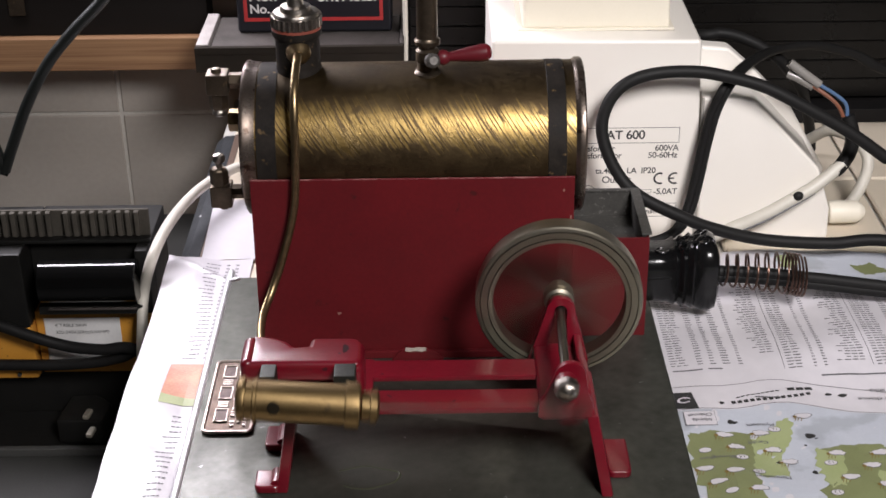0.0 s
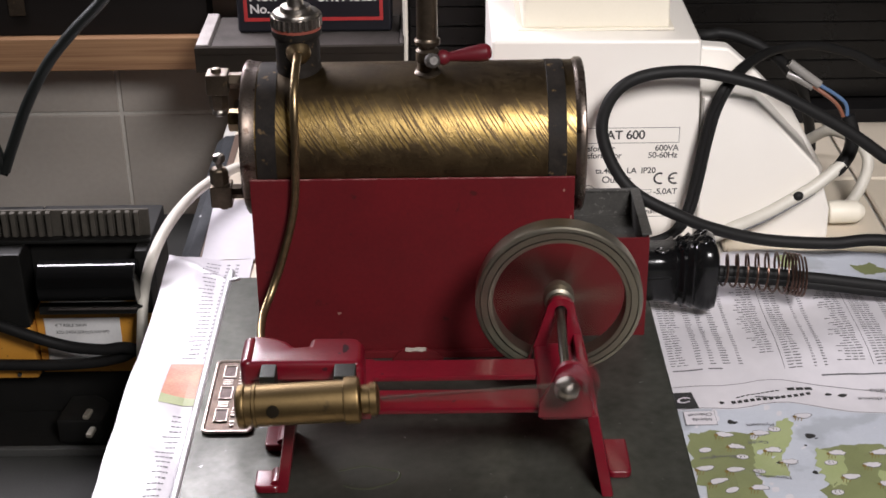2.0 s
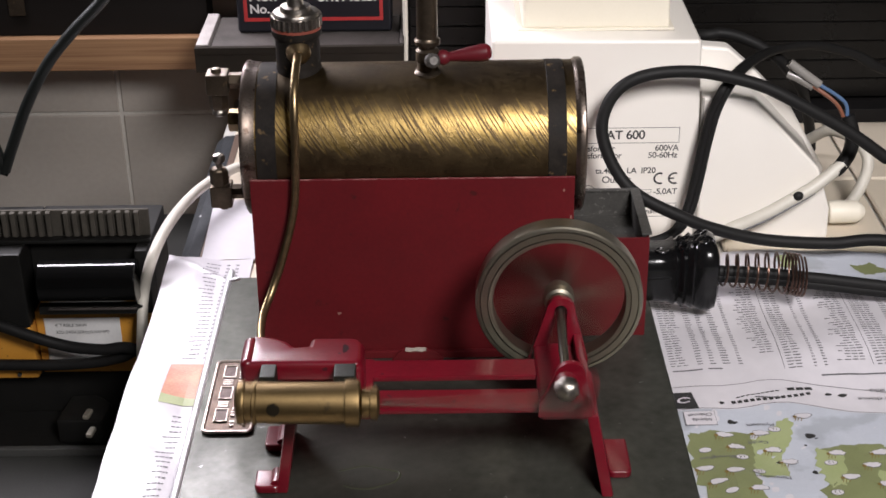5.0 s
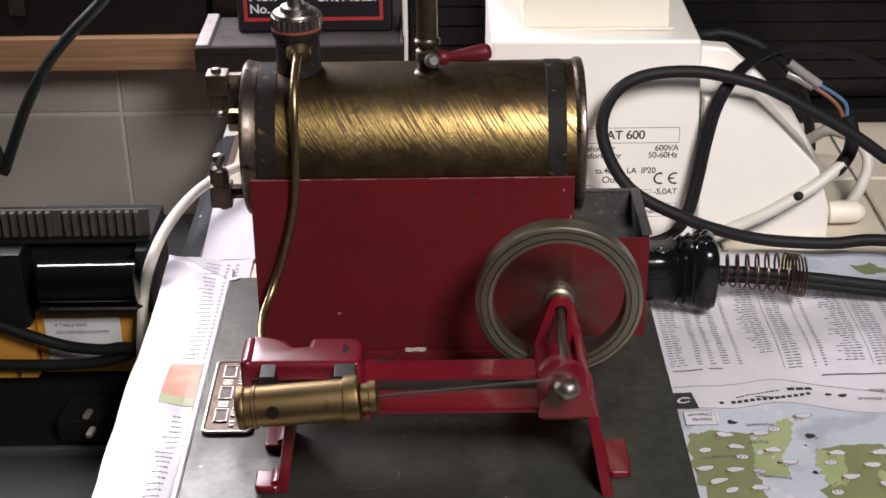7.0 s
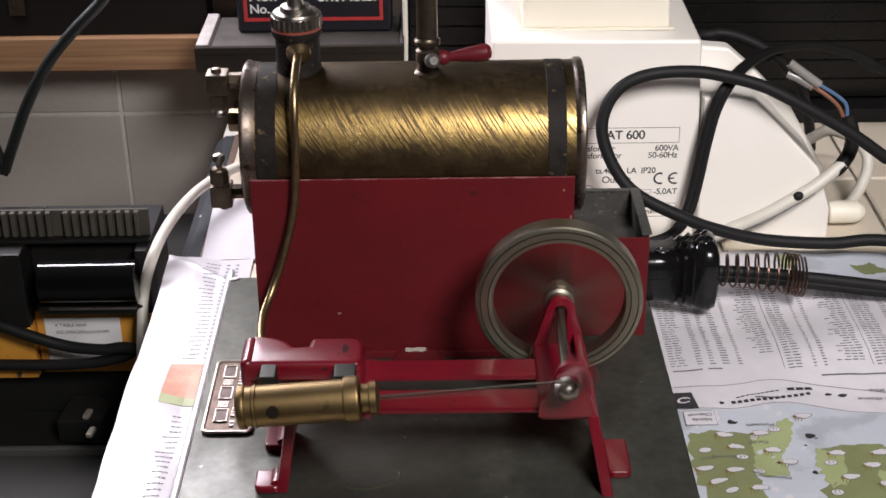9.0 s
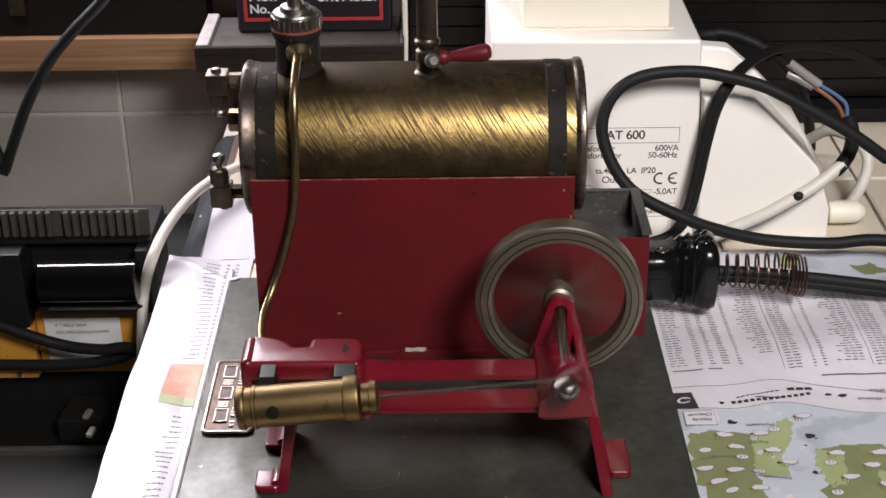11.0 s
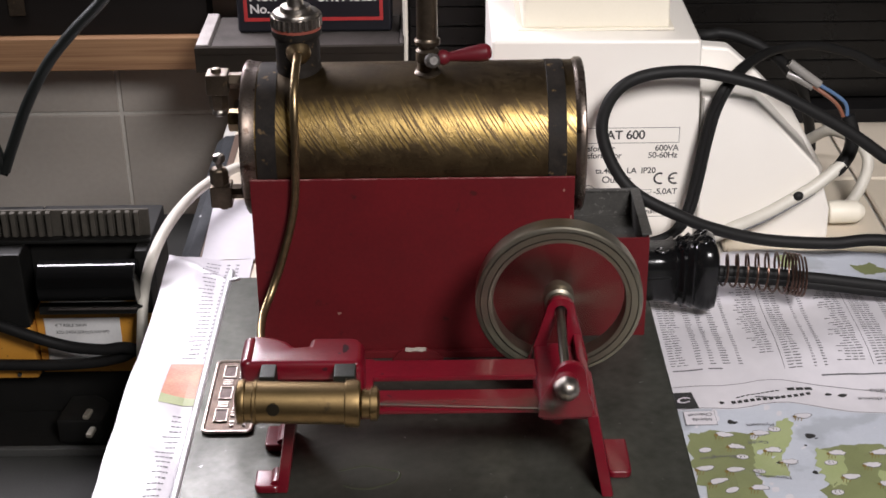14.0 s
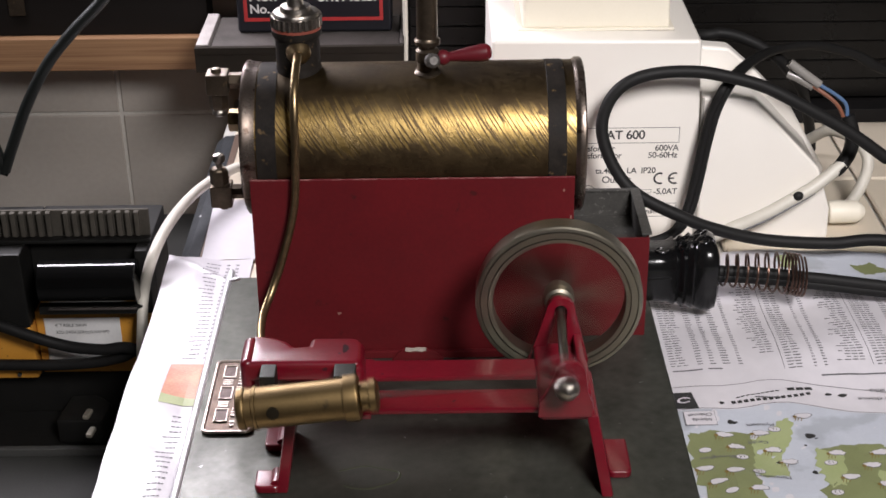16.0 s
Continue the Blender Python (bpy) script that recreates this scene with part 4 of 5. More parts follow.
def land(corners, m, lift, seed):
    """A printed shape: the outline through a few corners, roughened, and filled in three rings."""
    pts = []
    for i, p in enumerate(corners):
        q = corners[(i + 1) % len(corners)]
        for k in range(7):
            f = k / 7
            j = 0.0011 * math.sin(seed + 2.3 * (7 * i + k)) + 0.0007 * math.sin(seed * 3 + 4.1 * (7 * i + k))
            pts.append((p[0] + (q[0] - p[0]) * f + j, p[1] + (q[1] - p[1]) * f + j * math.cos(seed + i + k)))
    cx, cy = sum(p[0] for p in pts) / len(pts), sum(p[1] for p in pts) / len(pts)
    b = B()
    rings = [[b.verts.new((cx + (x - cx) * f, cy + (y - cy) * f, right_z(cx + (x - cx) * f, cy + (y - cy) * f) + lift)) for x, y in pts] for f in (0.02, 0.25, 0.5, 0.75, 1.0)]
    for a, c in zip(rings, rings[1:]):
        for i in range(len(pts)):
            b.faces.new((a[i], a[(i + 1) % len(pts)], c[(i + 1) % len(pts)], c[i]))
    b.faces.new(rings[0])
    return part("map_land", b, m, right, "green printed land", 0)


land([(0.0575, -0.0245), (0.0703, -0.0222), (0.0875, -0.0236), (0.0866, -0.0387), (0.0835, -0.0560), (0.0850, -0.0900), (0.0640, -0.0900), (0.0575, -0.0560)], GREEN, 0.00034, 1.0)
land([(0.0850, -0.0300), (0.0960, -0.0225), (0.1060, -0.0110), (0.1090, -0.0150), (0.1050, -0.0300), (0.0981, -0.0420), (0.0992, -0.0579), (0.0870, -0.0610), (0.0815, -0.0520)], LIGHT_GREEN, 0.00026, 2.2)
land([(0.1155, -0.0375), (0.1293, -0.0335), (0.1422, -0.0338), (0.1530, -0.0420), (0.1500, -0.0900), (0.1120, -0.0900), (0.1100, -0.0710), (0.1170, -0.0609), (0.1130, -0.0484)], GREEN, 0.00033, 3.1)
land([(0.1120, -0.0500), (0.1150, -0.0360), (0.1260, -0.0420), (0.1230, -0.0640), (0.1150, -0.0680)], LIGHT_GREEN, 0.00037, 4.4)
land([(0.1370, -0.0560), (0.1480, -0.0540), (0.1560, -0.0700), (0.1400, -0.0760)], LIGHT_GREEN, 0.00038, 0.7)
land([(0.1290, 0.1490), (0.1330, 0.1240), (0.1700, 0.1180), (0.2300, 0.1200), (0.2300, 0.1490)], MAPBLUE, 0.00026, 0.9)
land([(0.1330, 0.1430), (0.1420, 0.1445), (0.1450, 0.1380), (0.1400, 0.1290), (0.1330, 0.1310)], LIGHT_GREEN, 0.00036, 1.4)
land([(0.1720, 0.1330), (0.1850, 0.1380), (0.1950, 0.1300), (0.1780, 0.1240)], GREEN, 0.00037, 2.4)
land([(0.1900, 0.0850), (0.2080, 0.1030), (0.2240, 0.0900), (0.2060, 0.0760)], LIGHT_GREEN, 0.00034, 2.0)
g = B()
for k in range(2):
    for i in range(40):
        x0, x1 = 0.0565 + 0.2435 * i / 40, 0.0565 + 0.2435 * (i + 1) / 40
        off = 0.0195 if k == 0 else 0.0004
        flat(g, ((x0, shore(x0) + off), (x1, shore(x1) + off), (x1, shore(x1) + off + 0.0004), (x0, shore(x0) + off + 0.0004)), right_z, 0.00016)
# columns of list text, upside down, as short bars
for cx0, cx1, y0, y1, align in ((0.0590, 0.0695, 0.034, 0.128, 1), (0.0722, 0.0760, 0.034, 0.122, 0), (0.0785, 0.0815, 0.034, 0.122, 0), (0.0845, 0.0890, 0.034, 0.122, 0), (0.0925, 0.0950, 0.034, 0.122, 0), (0.0985, 0.1120, 0.044, 0.132, 2), (0.1165, 0.1245, 0.030, 0.120, 0), (0.1290, 0.1310, 0.030, 0.118, 0), (0.1340, 0.1365, 0.030, 0.118, 0), (0.1410, 0.1560, 0.034, 0.124, 2), (0.1600, 0.1700, 0.030, 0.118, 0), (0.1750, 0.1790, 0.03, 0.11, 0), (0.184, 0.200, 0.03, 0.12, 2)):
    y = y0
    lean = 0.10 * (cx0 - 0.09)
    while y < y1:
        w = cx1 - cx0
        a, c = cx0, cx1
        if align == 1:
            c = cx1 - w * rng.uniform(0, 0.35)
        if align == 2:
            a = cx0 + w * rng.uniform(0, 0.55)
        shift = lean * (y - 0.03)
        n = max(1, round((c - a) / 0.0036))
        for q in range(n):
            u0, u1 = a + (c - a) * q / n + 0.0002, a + (c - a) * (q + rng.uniform(0.68, 1.0)) / n
            flat(g, ((u0 + shift, y), (u1 + shift, y), (u1 + shift, y + rng.uniform(0.0006, 0.0010)), (u0 + shift, y + 0.0008)), right_z, 0.00016)
        y += 0.0024
for cx in (0.1145, 0.1580):
    for i in range(16):
        y0, y1 = 0.030 + 0.006 * i, 0.030 + 0.006 * (i + 1)
        a, c = cx + 0.10 * (cx - 0.09) * (y0 - 0.03), cx + 0.10 * (cx - 0.09) * (y1 - 0.03)
        flat(g, ((a, y0), (a + 0.0003, y0), (c + 0.0003, y1), (c, y1)), right_z, 0.00016)
for cx0, cx1, yy in ((0.0595, 0.074, 0.0290), (0.0770, 0.0840, 0.0295), (0.0955, 0.1085, 0.0180 - 0.012), (0.1310, 0.1650, 0.0225)):
    dash(g, cx0, cx1, yy, yy + 0.0011, right_z)
tagged(part("list_print", g, LIST_INK, right, "rows of tiny grey list print", 0), kind="stuff")
g = B()
flat(g, ((0.0565, -0.0030), (0.0672, -0.0045), (0.0655, 0.0098), (0.0565, 0.0105)), right_z, 0.0003)
x = 0.0835
for k in range(13):
    w = 0.0021
    yy = 0.0002 + 0.21 * (x - 0.0835)
    flat(g, ((x, yy), (x + w, yy + 0.0006), (x + w - 0.0003, yy + 0.0028), (x - 0.0003, yy + 0.0022)), right_z, 0.0002)
    x += 0.0031
for k in range(3):
    flat(g, ((0.1125 + 0.0042 * k, 0.0126), (0.1160 + 0.0042 * k, 0.0127), (0.1158 + 0.0042 * k, 0.0150), (0.1123 + 0.0042 * k, 0.0149)), right_z, 0.0002)
for k in range(9):
    x = 0.0863 + 0.0025 * k
    yy = 0.0052 + 0.32 * (x - 0.0863)
    flat(g, ((x, yy), (x + 0.0020, yy + 0.0006), (x + 0.0019, yy + 0.0014), (x - 0.0001, yy + 0.0008)), right_z, 0.0002)
for cx, cy, rx, ry in ((0.0805, -0.0148, 0.0021, 0.0017), (0.0829, -0.0143, 0.0007, 0.0005), (0.1145, -0.0262, 0.0024, 0.0020), (0.1170, -0.0282, 0.0009, 0.0004), (0.0787, 0.0008, 0.0012, 0.0011), (0.1310, 0.0084, 0.0017, 0.0011), (0.1375, 0.0068, 0.0021, 0.0013), (0.0962, -0.0466, 0.0013, 0.0014), (0.1109, -0.0337, 0.0007, 0.0007), (0.1103, -0.0555, 0.0012, 0.0016)):
    blob(g, cx, cy, rx, ry, right_z, 0.0003, cx * 500, 16)
tagged(part("dark_print", g, INK, right, "dark printed blocks and bugs", 0), kind="stuff")
white_ring = B()
for i in range(24):
    a0, a1 = 2 * math.pi * i / 24 + 0.4, 2 * math.pi * (i + 0.95) / 24 + 0.4
    if i < 20:
        flat(white_ring, [(0.0612 + r * math.cos(a), 0.0032 + r * 0.72 * math.sin(a)) for r, a in ((0.0022, a0), (0.0034, a0), (0.0034, a1), (0.0022, a1))], right_z, 0.00042)
part("white_mark", white_ring, PAPER, right, "", 0)
# sheep and numbered dots on the map
OCHRE = mat("ochre_print", (0.22, 0.14, 0.035), 0.6)
spots = [(0.1150, -0.0096), (0.0753, -0.0254), (0.0922, -0.0232), (0.0791, -0.0349), (0.0956, -0.0367), (0.1011, -0.0464), (0.0625, -0.0513), (0.0749, -0.0553), (0.0663, -0.0625), (0.0826, -0.0705), (0.1234, -0.0404), (0.1427, -0.0408), (0.1370, -0.0503), (0.1251, -0.0597), (0.1399, -0.0648)]


def layer(bm, index):
    for f in bm.faces:
        if not f.tag:
            f.tag, f.material_index = True, index


for i, (cx, cy) in enumerate(spots):
    k = B()
    blob(k, cx, cy, 0.0041, 0.0022, right_z, 0.00050, i, 20, 0.12)
    layer(k, 0)
    blob(k, cx, cy, 0.0037, 0.00185, right_z, 0.00060, i, 20, 0.12)
    layer(k, 1)
    for q in (-0.0040, -0.0027, -0.0012):
        flat(k, ((cx + q, cy - 0.0019), (cx + q + 0.00035, cy - 0.0019), (cx + q - 0.0006, cy - 0.0046), (cx + q - 0.0009, cy - 0.0046)), right_z, 0.00052)
    blob(k, cx - 0.0040, cy - 0.0010, 0.0010, 0.0010, right_z, 0.00066, i, 10)
    layer(k, 2)
    part("sheep_print", k, [GREY_INK, PAPER, OCHRE], right, "white printed sheep", 0)
for i, (cx, cy) in enumerate(((0.0802, -0.0438), (0.0853, -0.0564), (0.0993, -0.0207), (0.1188, -0.0485), (0.1162, -0.0715), (0.0646, -0.0374), (0.0707, -0.0711))):
    k = B()
    blob(k, cx, cy, 0.0030, 0.0021, right_z, 0.00055, i, 18, 0.0)
    layer(k, 0)
    blob(k, cx, cy, 0.0027, 0.0018, right_z, 0.00065, i, 18, 0.0)
    layer(k, 1)
    part("number_dot", k, [GREY_INK, PAPER], right, "", 0)
k = B()
flat(k, ((0.0590, -0.0175), (0.0735, -0.0185), (0.0735, -0.0075), (0.0590, -0.0065)), right_z, 0.00085)
layer(k, 0)
flat(k, ((0.0592, -0.0172), (0.0733, -0.0182), (0.0733, -0.0078), (0.0592, -0.0068)), right_z, 0.00095)
layer(k, 1)
part("caption_box", k, [GREY_INK, PAPER], right, "", 0)
w = B()
for words, x, y, s in (("Channel", 0.0722, -0.0095, 0.0034), ("Islands", 0.0715, -0.0135, 0.0034), ("Manchester", 0.0985, -0.0602, 0.0034), ("Birmingham", 0.0775, -0.0428, 0.0034), ("Cardiff", 0.0945, -0.0300, 0.0034), ("Plymouth", 0.1000, -0.0160, 0.0034), ("14", 0.0819, -0.0426, 0.0032), ("15", 0.0870, -0.0552, 0.0032), ("16", 0.1009, -0.0196, 0.0030), ("12", 0.1205, -0.0473, 0.0032), ("13", 0.1179, -0.0703, 0.0032), ("a chance", 0.1585, 0.0040, 0.0042), ("anka", 0.1585, 0.0105, 0.0042)):
    k = B()
    lettering(k, words, s, Matrix.Translation((x, y, 0)) @ pose(0, 0, 0, 0, 0, 180))
    for v in k.verts:
        v.co.z = right_z(v.co.x, v.co.y) + 0.00075 + (0.0005 if v.co.x < 0.074 and v.co.y > -0.019 else 0)
    merge(w, k)
tagged(part("map_words", w, GREY_INK, right, "place names printed upside down", 0), kind="stuff")

left = sheet("newspaper", -0.2072, -0.1600, -0.135, 0.1535, left_z, PAPER, "white newspaper page with a list under the base plate", 60, 220)
back_sheet = sheet("newspaper", -0.1850, -0.0400, 0.1540, 0.2320, lambda x, y: -0.0036 + 0.0003 * math.sin(70 * x + 40 * y), PAPER, "white newspaper page lying behind the engine", 20, 20, -0.03)
g = B()
y = -0.075
while y < 0.150:
    if not -0.002 < y < 0.045:
        x1 = -0.1765 - 0.0015 * math.sin(y * 60)
        x0 = x1 - rng.uniform(0.0045, 0.0095)
        while x0 < x1 - 0.0008:
            step = rng.uniform(0.0012, 0.0028)
            dash(g, x0, min(x1, x0 + step - 0.0004), y + rng.uniform(-0.0001, 0.0001), y + 0.0009, left_z)
            x0 += step
        if y > 0.045:
            dash(g, -0.1740, -0.1722, y, y + 0.0012, left_z)
            if y > 0.12:
                dash(g, -0.1690, -0.1670, y, y + 0.0012, left_z)
    y += 0.0041
tagged(part("list_print", g, GREY_INK, left, "column of small list print", 0), kind="stuff")
picture = mat("printed_picture", (0.40, 0.10, 0.09), 0.5, col2=(0.56, 0.33, 0.22), scale=60, var=0.75)
g2 = B()
for i in range(12):
    for j in range(24):
        a, c, e, f = -0.1895 + 0.0195 * i / 12, -0.1895 + 0.0195 * (i + 1) / 12, 0.0060 + 0.037 * j / 24, 0.0060 + 0.037 * (j + 1) / 24
        flat(g2, ((a, e), (c, e), (c, f), (a, f)), left_z, 0.0002)
part("picture_print", g2, picture, left, "orange and pink printed picture", 0)
g = B()
for i in range(12):
    a, c = -0.1895 + 0.0195 * i / 12, -0.1895 + 0.0195 * (i + 1) / 12
    flat(g, ((a, 0.0020 + 0.003), (c, 0.0020 + 0.003), (c, 0.0110 - 0.10 * (c + 0.1895) + 0.002), (a, 0.0110 - 0.10 * (a + 0.1895) + 0.002)), left_z, 0.0003)
part("picture_print", g, mat("printed_pale_green", (0.42, 0.46, 0.26), 0.5, scale=90), left, "", 0)


# ---- small table saw on the low bench ----
def table_saw():
    s = thing("table_saw", "small yellow and black table saw with a white label", "table saw", (0, 0, 0))
    b = B()
    box(b, -0.2845, -0.2180, 0.1402, 0.195, -0.0690, -0.0280, 0.0015)
    box(b, -0.3600, -0.2850, 0.1340, 0.195, -0.0690, -0.0350, 0.0020)
    part("body", b, YELLOW, s, "dusty yellow plastic body")
    b = B()
    box(b, -0.3600, -0.2852, 0.1330, 0.195, -0.0348, 0.0120, 0.0015)
    box(b, -0.2850, -0.2160, 0.1520, 0.195, -0.0278, 0.0120, 0.001)
    box(b, -0.2230, -0.2160, 0.1360, 0.1518, -0.0278, 0.0120, 0.001)
    part("upper_body", b, BLACK_PLASTIC, s, "black plastic upper body")
    part("foot", box(B(), -0.3600, -0.2165, 0.1420, 0.195, -0.0998, -0.0692, 0.002), BLACK_PLASTIC, s)
    t = mat("dusty_black_table", (0.075, 0.068, 0.056), 0.8, col2=(0.036, 0.032, 0.026), scale=80, spec=0.2)
    table = part("table", box(B(), -0.3600, -0.2150, 0.1450, 0.1512, 0.0122, 0.0145, 0.0006), BLACK_PLASTIC, s)
    vents = part("vent_panel", box(B(), -0.3600, -0.2160, 0.1515, 0.1535, 0.0100, 0.0300, 0.0006), t, s, "dusty black panel of upright ribs")
    x = -0.3560
    while x < -0.2190:
        if not -0.2705 < x + 0.0014 < -0.2625:
            part("rib", box(B(), x, x + 0.0028, 0.1480, 0.1514, 0.0150, 0.0298, 0.0004, 1), t, vents)
        x += 0.0049
    glass = bpy.data.materials.new("clear_plastic")
    glass.use_nodes = True
    p = glass.node_tree.nodes["Principled BSDF"]
    p.inputs["Base Color"].default_value = (0.003, 0.003, 0.003, 1)
    p.inputs["Roughness"].default_value = 0.10
    p.inputs["Specular IOR Level"].default_value = 0.28
    p.inputs["Coat Weight"].default_value = 0.15
    part("guard", lathe(B(), [(0.0112, -0.2745), (0.0120, -0.2740), (0.0120, -0.2215), (0.0112, -0.2210)], (0, 0.1300, -0.0030), "x", 40), glass, s, "glossy dark rounded guard")
    part("guard_rail", box(B(), -0.2720, -0.2230, 0.1265, 0.1282, -0.0200, -0.0186, 0.0004), GREY_METAL, s)
    part("guard_rail", box(B(), -0.2780, -0.2200, 0.1290, 0.1400, -0.0240, -0.0186, 0.0006), BLACK_PLASTIC, s)
    plate = part("label", box(B(), -0.2795, -0.2365, 0.1396, 0.1401, -0.0610, -0.0322, 0.0002, 1), mat("white_label", (0.80, 0.79, 0.78), 0.5, scale=60), s, "white rating label")
    w = B()
    lettering(w, '4"TABLE SAW', 0.0030, on_front(-0.2735, 0.1394, -0.0378))
    lettering(w, "220-240V,50Hz,0.5AMPS", 0.0030, on_front(-0.2735, 0.1394, -0.0423))
    lettering(w, "Made in China", 0.0030, on_front(-0.2560, 0.1394, -0.0560))
    part("lettering", w, INK, plate, "", 0)
    part("screw", lathe(B(), [(0.0, 0.1325), (0.0012, 0.1326), (0.0012, 0.1340)], (-0.2960, 0, -0.0655), "y", 10), SOOT, s)


table_saw()
mat_ob = tagged(part("rubber_mat", box(B(), -0.60, -0.2400, 0.1055, 0.1415, -0.0999, -0.0960, 0.0008), BLACK_PLASTIC), "black rubber mat before the saw", "mat")
tagged(part("steel_strip", box(B(), -0.60, -0.2300, 0.1010, 0.1050, -0.0999, -0.0950, 0.0006), mat("dull_strip", (0.07, 0.07, 0.066), 0.6, scale=80)), "dull grey strip along the bench", "strip")
mp = thing("mains_plug", "black mains plug lying with its pins up", "plug", (0, 0, 0))
part("body", prism(B(), [(-0.272, 0.108), (-0.246, 0.106), (-0.243, 0.125), (-0.252, 0.134), (-0.268, 0.134)], "xy", -0.0958, -0.0800, 0.002), BLACK_PLASTIC, mp)
for x, y in ((-0.2543, 0.1119), (-0.2488, 0.0940)):
    part("pin", box(B(), x - 0.0019, x + 0.0019, y - 0.0042, y + 0.0042, -0.0802, -0.0775, 0.0010, 2, Matrix.Translation((x, y, 0)) @ pose(0, 0, 0, 0, 0, -8) @ Matrix.Translation((-x, -y, 0))), mat("pin_brass", (0.36, 0.33, 0.27), 0.5, 0.3), mp, "pale metal pin")


# ---- shelf and what stands on it ----
tagged(part("shelf", box(B(), -0.60, -0.0790, 0.370, 0.4040, 0.0286, 0.0520, 0.0012), PINE), "pine plank shelf on the tiled wall", "shelf")
dk = thing("wooden_case", "dark wooden case standing on the pine shelf", "case")
DARKWOOD = mat("dark_stained_wood", (0.0035, 0.003, 0.0024), 0.6, spec=0.15, col2=(0.008, 0.006, 0.005), scale=50, stretch=(0.15, 1, 1.5))
part("body", box(B(), -0.60, -0.2100, 0.3765, 0.4030, 0.0521, 0.0800, 0.001), DARKWOOD, dk)
part("lid", box(B(), -0.60, -0.2100, 0.3755, 0.4030, 0.0804, 0.150, 0.001), DARKWOOD, dk)
lt = part("latch", box(B(), -0.3430, -0.3320, 0.3738, 0.3754, 0.0672, 0.0830, 0.0006), DARK_BRONZE, dk, "tarnished latch")
mc = thing("metal_case", "worn grey metal tray case with a raised rim", "case")
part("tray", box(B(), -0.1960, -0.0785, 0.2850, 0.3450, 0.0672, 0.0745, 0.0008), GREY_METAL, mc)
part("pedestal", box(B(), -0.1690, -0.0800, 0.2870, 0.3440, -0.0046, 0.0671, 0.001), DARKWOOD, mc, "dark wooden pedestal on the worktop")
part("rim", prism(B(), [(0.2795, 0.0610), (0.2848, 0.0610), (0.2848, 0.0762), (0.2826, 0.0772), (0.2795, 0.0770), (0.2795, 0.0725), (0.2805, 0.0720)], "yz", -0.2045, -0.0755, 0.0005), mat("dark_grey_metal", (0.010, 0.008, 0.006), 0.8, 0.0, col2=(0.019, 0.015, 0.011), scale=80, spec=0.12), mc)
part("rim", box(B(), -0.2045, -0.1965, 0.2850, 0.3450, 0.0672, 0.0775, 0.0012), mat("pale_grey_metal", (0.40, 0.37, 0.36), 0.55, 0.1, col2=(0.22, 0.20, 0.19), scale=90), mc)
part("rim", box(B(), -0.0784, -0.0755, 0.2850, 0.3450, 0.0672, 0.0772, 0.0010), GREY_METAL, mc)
NAVY = mat("navy_card", (0.006, 0.006, 0.010), 0.45, scale=80)
CARD_RED = mat("red_card_print", (0.42, 0.03, 0.03), 0.5, scale=80)
mbx = thing("motor_box", "dark navy cardboard box with red frame and white lettering", "box")
part("carton", box(B(), -0.1810, -0.0835, 0.3125, 0.3440, 0.0746, 0.1500, 0.0022, 3), NAVY, mbx)
g = B()
for x0, x1, z0, z1 in ((-0.1765, -0.0888, 0.0826, 0.0848), (-0.1765, -0.1743, 0.0848, 0.146), (-0.0910, -0.0888, 0.0848, 0.146)):
    box(g, x0, x1, 0.3121, 0.3126, z0, z1, 0)
part("frame_print", g, CARD_RED, mbx, "red printed frame", 0)
w = B()
lettering(w, "Non", 0.0098, on_front(-0.1730, 0.3120, 0.0962), 1.0, 0.00022)
lettering(w, "No.", 0.0082, on_front(-0.1728, 0.3120, 0.0880), 1.0, 0.00018)
WHITE_PRINT = mat("white_print", (0.7, 0.68, 0.66), 0.5)
part("lettering", w, WHITE_PRINT, mbx, "white printed lettering", 0)
part("lettering", lettering(B(), "ork Motor", 0.0098, on_front(-0.1300, 0.3120, 0.0955), 0.92, 0.00022), WHITE_PRINT, mbx, "white printed lettering", 0)
cable("white_wire", [(-0.0740, 0.3000, 0.30), (-0.0745, 0.3000, 0.10), (-0.0748, 0.3000, 0.065), (-0.076, 0.302, 0.02), (-0.08, 0.303, -0.0028)], 0.0016, WHITE_CABLE, "thin white wire hanging straight down")

# ---- dark slatted panel behind ----
pn = tagged(part("backdrop", box(B(), -0.0780, 0.60, 0.3640, 0.4040, 0.0060, 0.45, 0.001), DARK_PANEL), "black slatted panel on the back wall", "panel", kind="structure")
slat = box(B(), -0.335, 0.335, -0.0020, 0.0020, -0.0066, 0.0066, 0.0006, 1)
me = bpy.data.meshes.new("slat")
slat.to_mesh(me)
slat.free()
me.materials.append(DARK_PANEL)
for i in range(24):
    ob = new("slat", me)
    ob.parent = pn
    ob.matrix_basis = Matrix.Translation((0.262, 0.3612, 0.0140 + 0.0135 * i)) @ pose(0, 0, 0, 0.6)
tagged(part("sill", box(B(), -0.078, 0.60, 0.342, 0.404, -0.0046, 0.0055, 0.001), mat("black_sill_paint", (0.010, 0.009, 0.009), 0.6, scale=60, spec=0.2)), "black painted sill below the panel", "sill", kind="structure")
tagged(part("wall_cladding", box(B(), -0.60, -0.0785, 0.3800, 0.4040, 0.1530, 0.45, 0.001), DARK_PANEL), "black boarding above the shelf", "boarding", kind="structure")

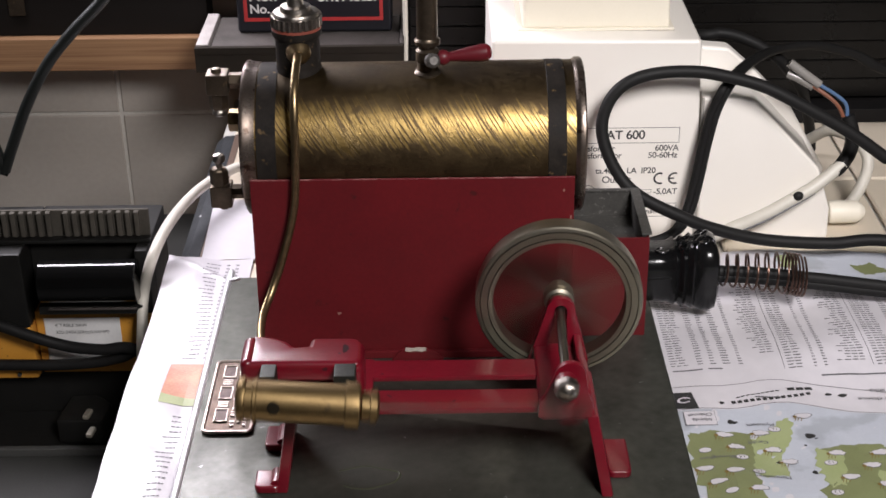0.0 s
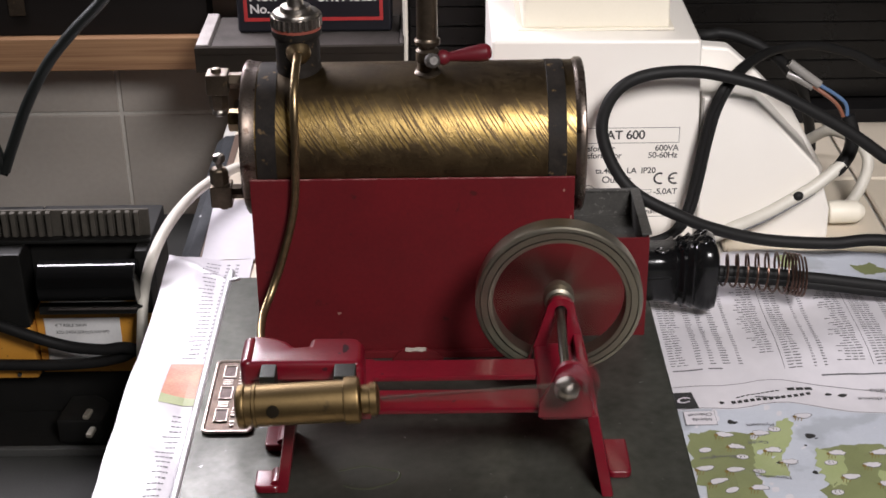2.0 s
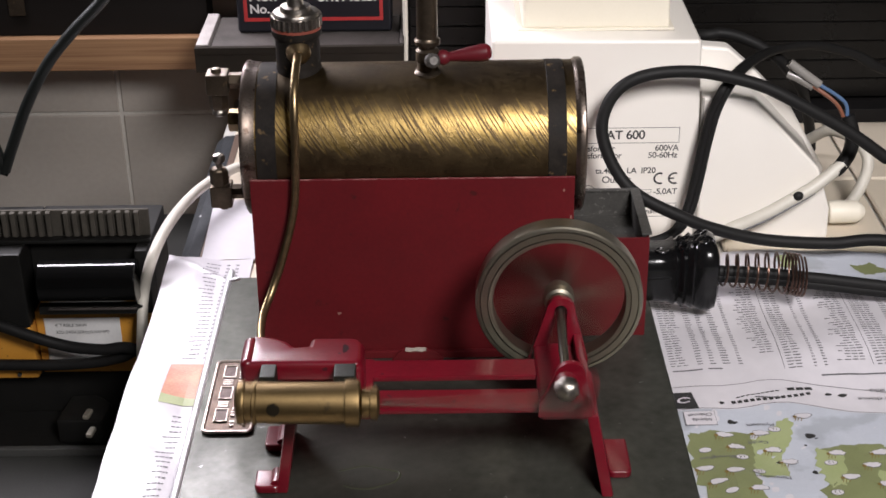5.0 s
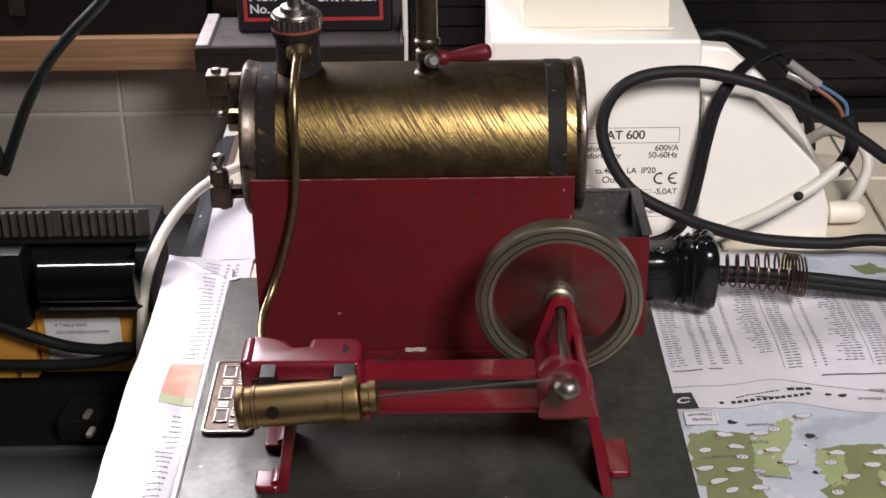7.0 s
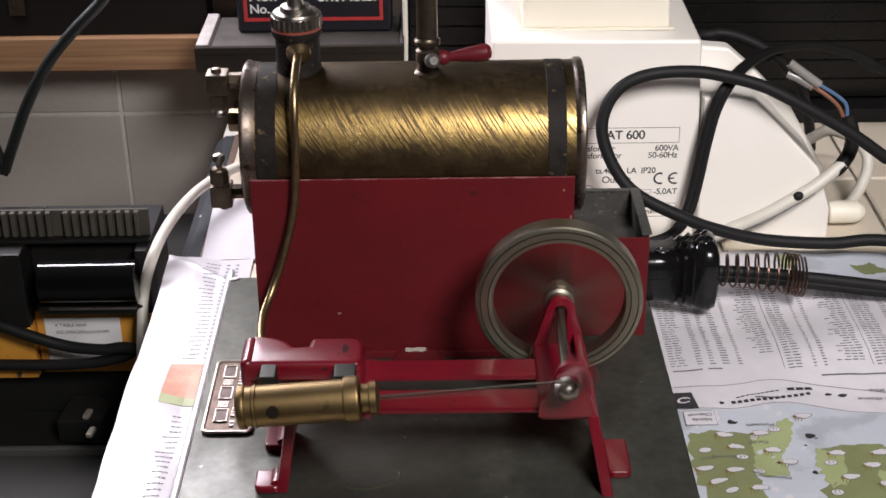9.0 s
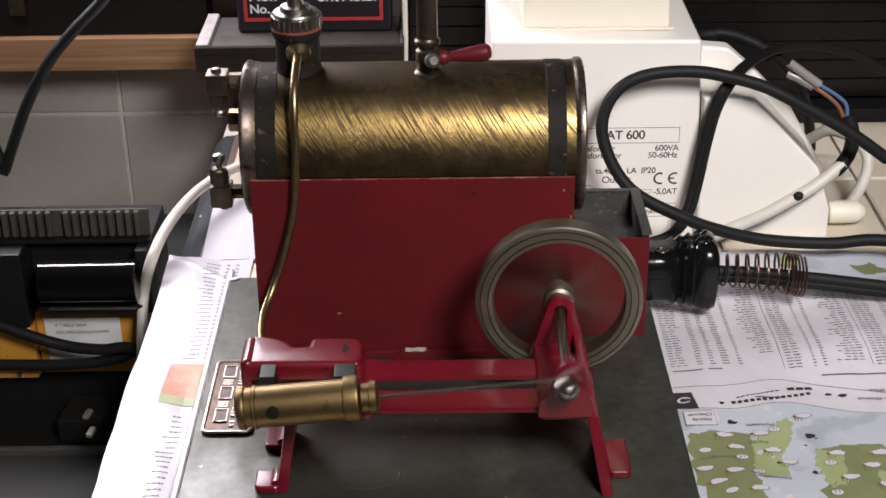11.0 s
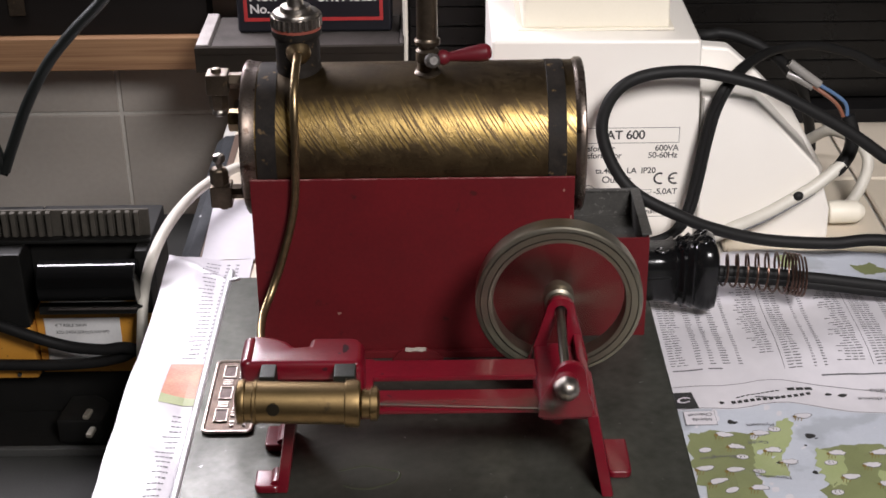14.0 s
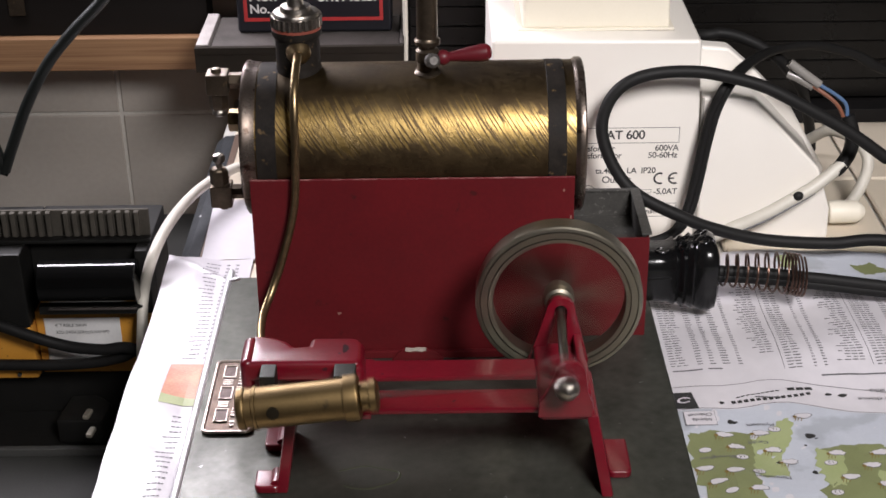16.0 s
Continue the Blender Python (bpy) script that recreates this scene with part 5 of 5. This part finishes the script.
# relief on the name plate
g = B()
for i in range(3):
    yc = 0.0275 - 0.0190 * i
    for x0, x1, y0, y1 in ((-0.1605, -0.1598, yc - 0.0055, yc + 0.0055), (-0.1548, -0.1541, yc - 0.0055, yc + 0.0055), (-0.1598, -0.1548, yc + 0.0048, yc + 0.0055), (-0.1598, -0.1548, yc - 0.0055, yc - 0.0048)):
        box(g, x0, x1, y0, y1, 0.0011, 0.0020, 0.0002, 1)
y = -0.0195
while y < 0.036:
    for x0, x1 in ((-0.1530, -0.1505), (-0.1498, -0.1478), (-0.1470, -0.1450)):
        if rng.random() < 0.8:
            box(g, x0 + rng.uniform(0, 0.0006), x1, y, y + rng.uniform(0.0010, 0.0019), 0.0011, 0.0020, 0.0002, 1)
    y += 0.0027
for yc in (0.018, -0.001):
    for k in range(3):
        box(g, -0.1600, -0.1550, yc - 0.0022 + 0.0018 * k, yc - 0.0012 + 0.0018 * k, 0.0011, 0.0018, 0.0002, 1)
tagged(part("relief", g, mat("rubbed_relief", (0.80, 0.72, 0.66), 0.36, 0.9, col2=(0.42, 0.34, 0.29), scale=400), bpy.data.objects["name_plate"], "worn raised lettering bars", 0), kind="stuff")
g = B()
for i in range(3):
    yc = 0.0275 - 0.0190 * i
    box(g, -0.1597, -0.1549, yc - 0.0047, yc + 0.0047, 0.0010, 0.0014, 0.0, 1)
part("enamel", g, mat("dark_recess", (0.10, 0.075, 0.068), 0.45, 0.8, col2=(0.04, 0.03, 0.028), scale=500, bump=0.3), bpy.data.objects["name_plate"], "dark recessed windows", 0)
box_rim = B()
rim_path = [(x, y, 0.0013) for x, y in plaque_outline(0.0008)]
tube(box_rim, rim_path + rim_path[:1], 0.0009, 8, 1, raw=True)
part("rim", box_rim, bpy.data.materials["rubbed_relief"], bpy.data.objects["name_plate"])
g = B()
prism(g, [(-0.0722, 0.0056), (-0.0702, 0.0050), (-0.0672, 0.0056), (-0.0640, 0.0051), (-0.0616, 0.0058), (-0.0620, 0.0066), (-0.0660, 0.0068), (-0.0682, 0.0063), (-0.0718, 0.0066)], "xz", 0.0380, 0.0400, 0.0001)
part("chip", g, mat("chipped_primer", (0.52, 0.47, 0.42), 0.6, col2=(0.25, 0.20, 0.16), scale=700), bpy.data.objects["fixing_lug"], "chipped white edge")
stain = mat("oil_film", (0.026, 0.028, 0.016), 0.5, col2=(0.042, 0.044, 0.026), scale=160, spec=0.25)
g = B()
tube(g, [(-0.0885 + 0.0152 * math.cos(a) * (1 + 0.08 * math.sin(3 * a)), -0.0580 + 0.0078 * math.sin(a) + 0.0006 * math.sin(5 * a), -0.0006) for a in (-2.2 + 0.24 * i for i in range(20))], 0.0009, 8, 2)
part("oil_stain", g, stain, bpy.data.objects["base_plate"], "dried oily rim", 0)
g = B()
blob(g, -0.0945, -0.0530, 0.0013, 0.0034, lambda x, y: 0.0632, 0.00012, 1.3, 22, 0.12)
part("paint_chip", g, mat("bare_grey_metal", (0.03, 0.014, 0.016), 0.8, 0.0, spec=0.1, scale=500), steam_block, "chipped bare metal patch", 0)


# ---- what moves ----
PEAKS = (-0.33, 0.42, 1.16, 1.89, 2.61, 3.32, 4.03, 4.77, 5.53, 6.30, 7.06, 7.96, 8.90, 9.90, 10.95, 12.0, 13.0, 14.5, 16.05, 17.6)


def turns(t):
    for i, (a, b) in enumerate(zip(PEAKS, PEAKS[1:])):
        if a <= t <= b:
            return i + (t - a) / (b - a)
    return 0.0


def motions():
    pivot = cylinder.location.copy()
    shaft, rock, slide, wheel = [], [], [], []
    for k in range(16 * FPS + 1):
        t = k / FPS
        angle = math.pi / 2 + 2 * math.pi * (10 * t - turns(t))
        half = -math.degrees(angle) / 2
        shaft.append((t, pose(SX, 0, SZ, 0, half, -1.7)))
        wheel.append((t, pose(0, 0, 0, 0, half, 0)))
        dx, dz = SX - 0.0022 + CR * math.cos(angle) - pivot.x, SZ + CR * math.sin(angle) - pivot.z
        rock.append((t, pose(*pivot, 0, -math.degrees(math.atan2(dz, dx)), 0)))
        slide.append((t, pose(math.hypot(dx, dz), 0, 0)))
    walk(crankshaft, shaft)
    walk(flywheel, wheel)
    walk(crank, wheel)
    walk(cylinder, rock)
    walk(piston_rod, slide)


motions()
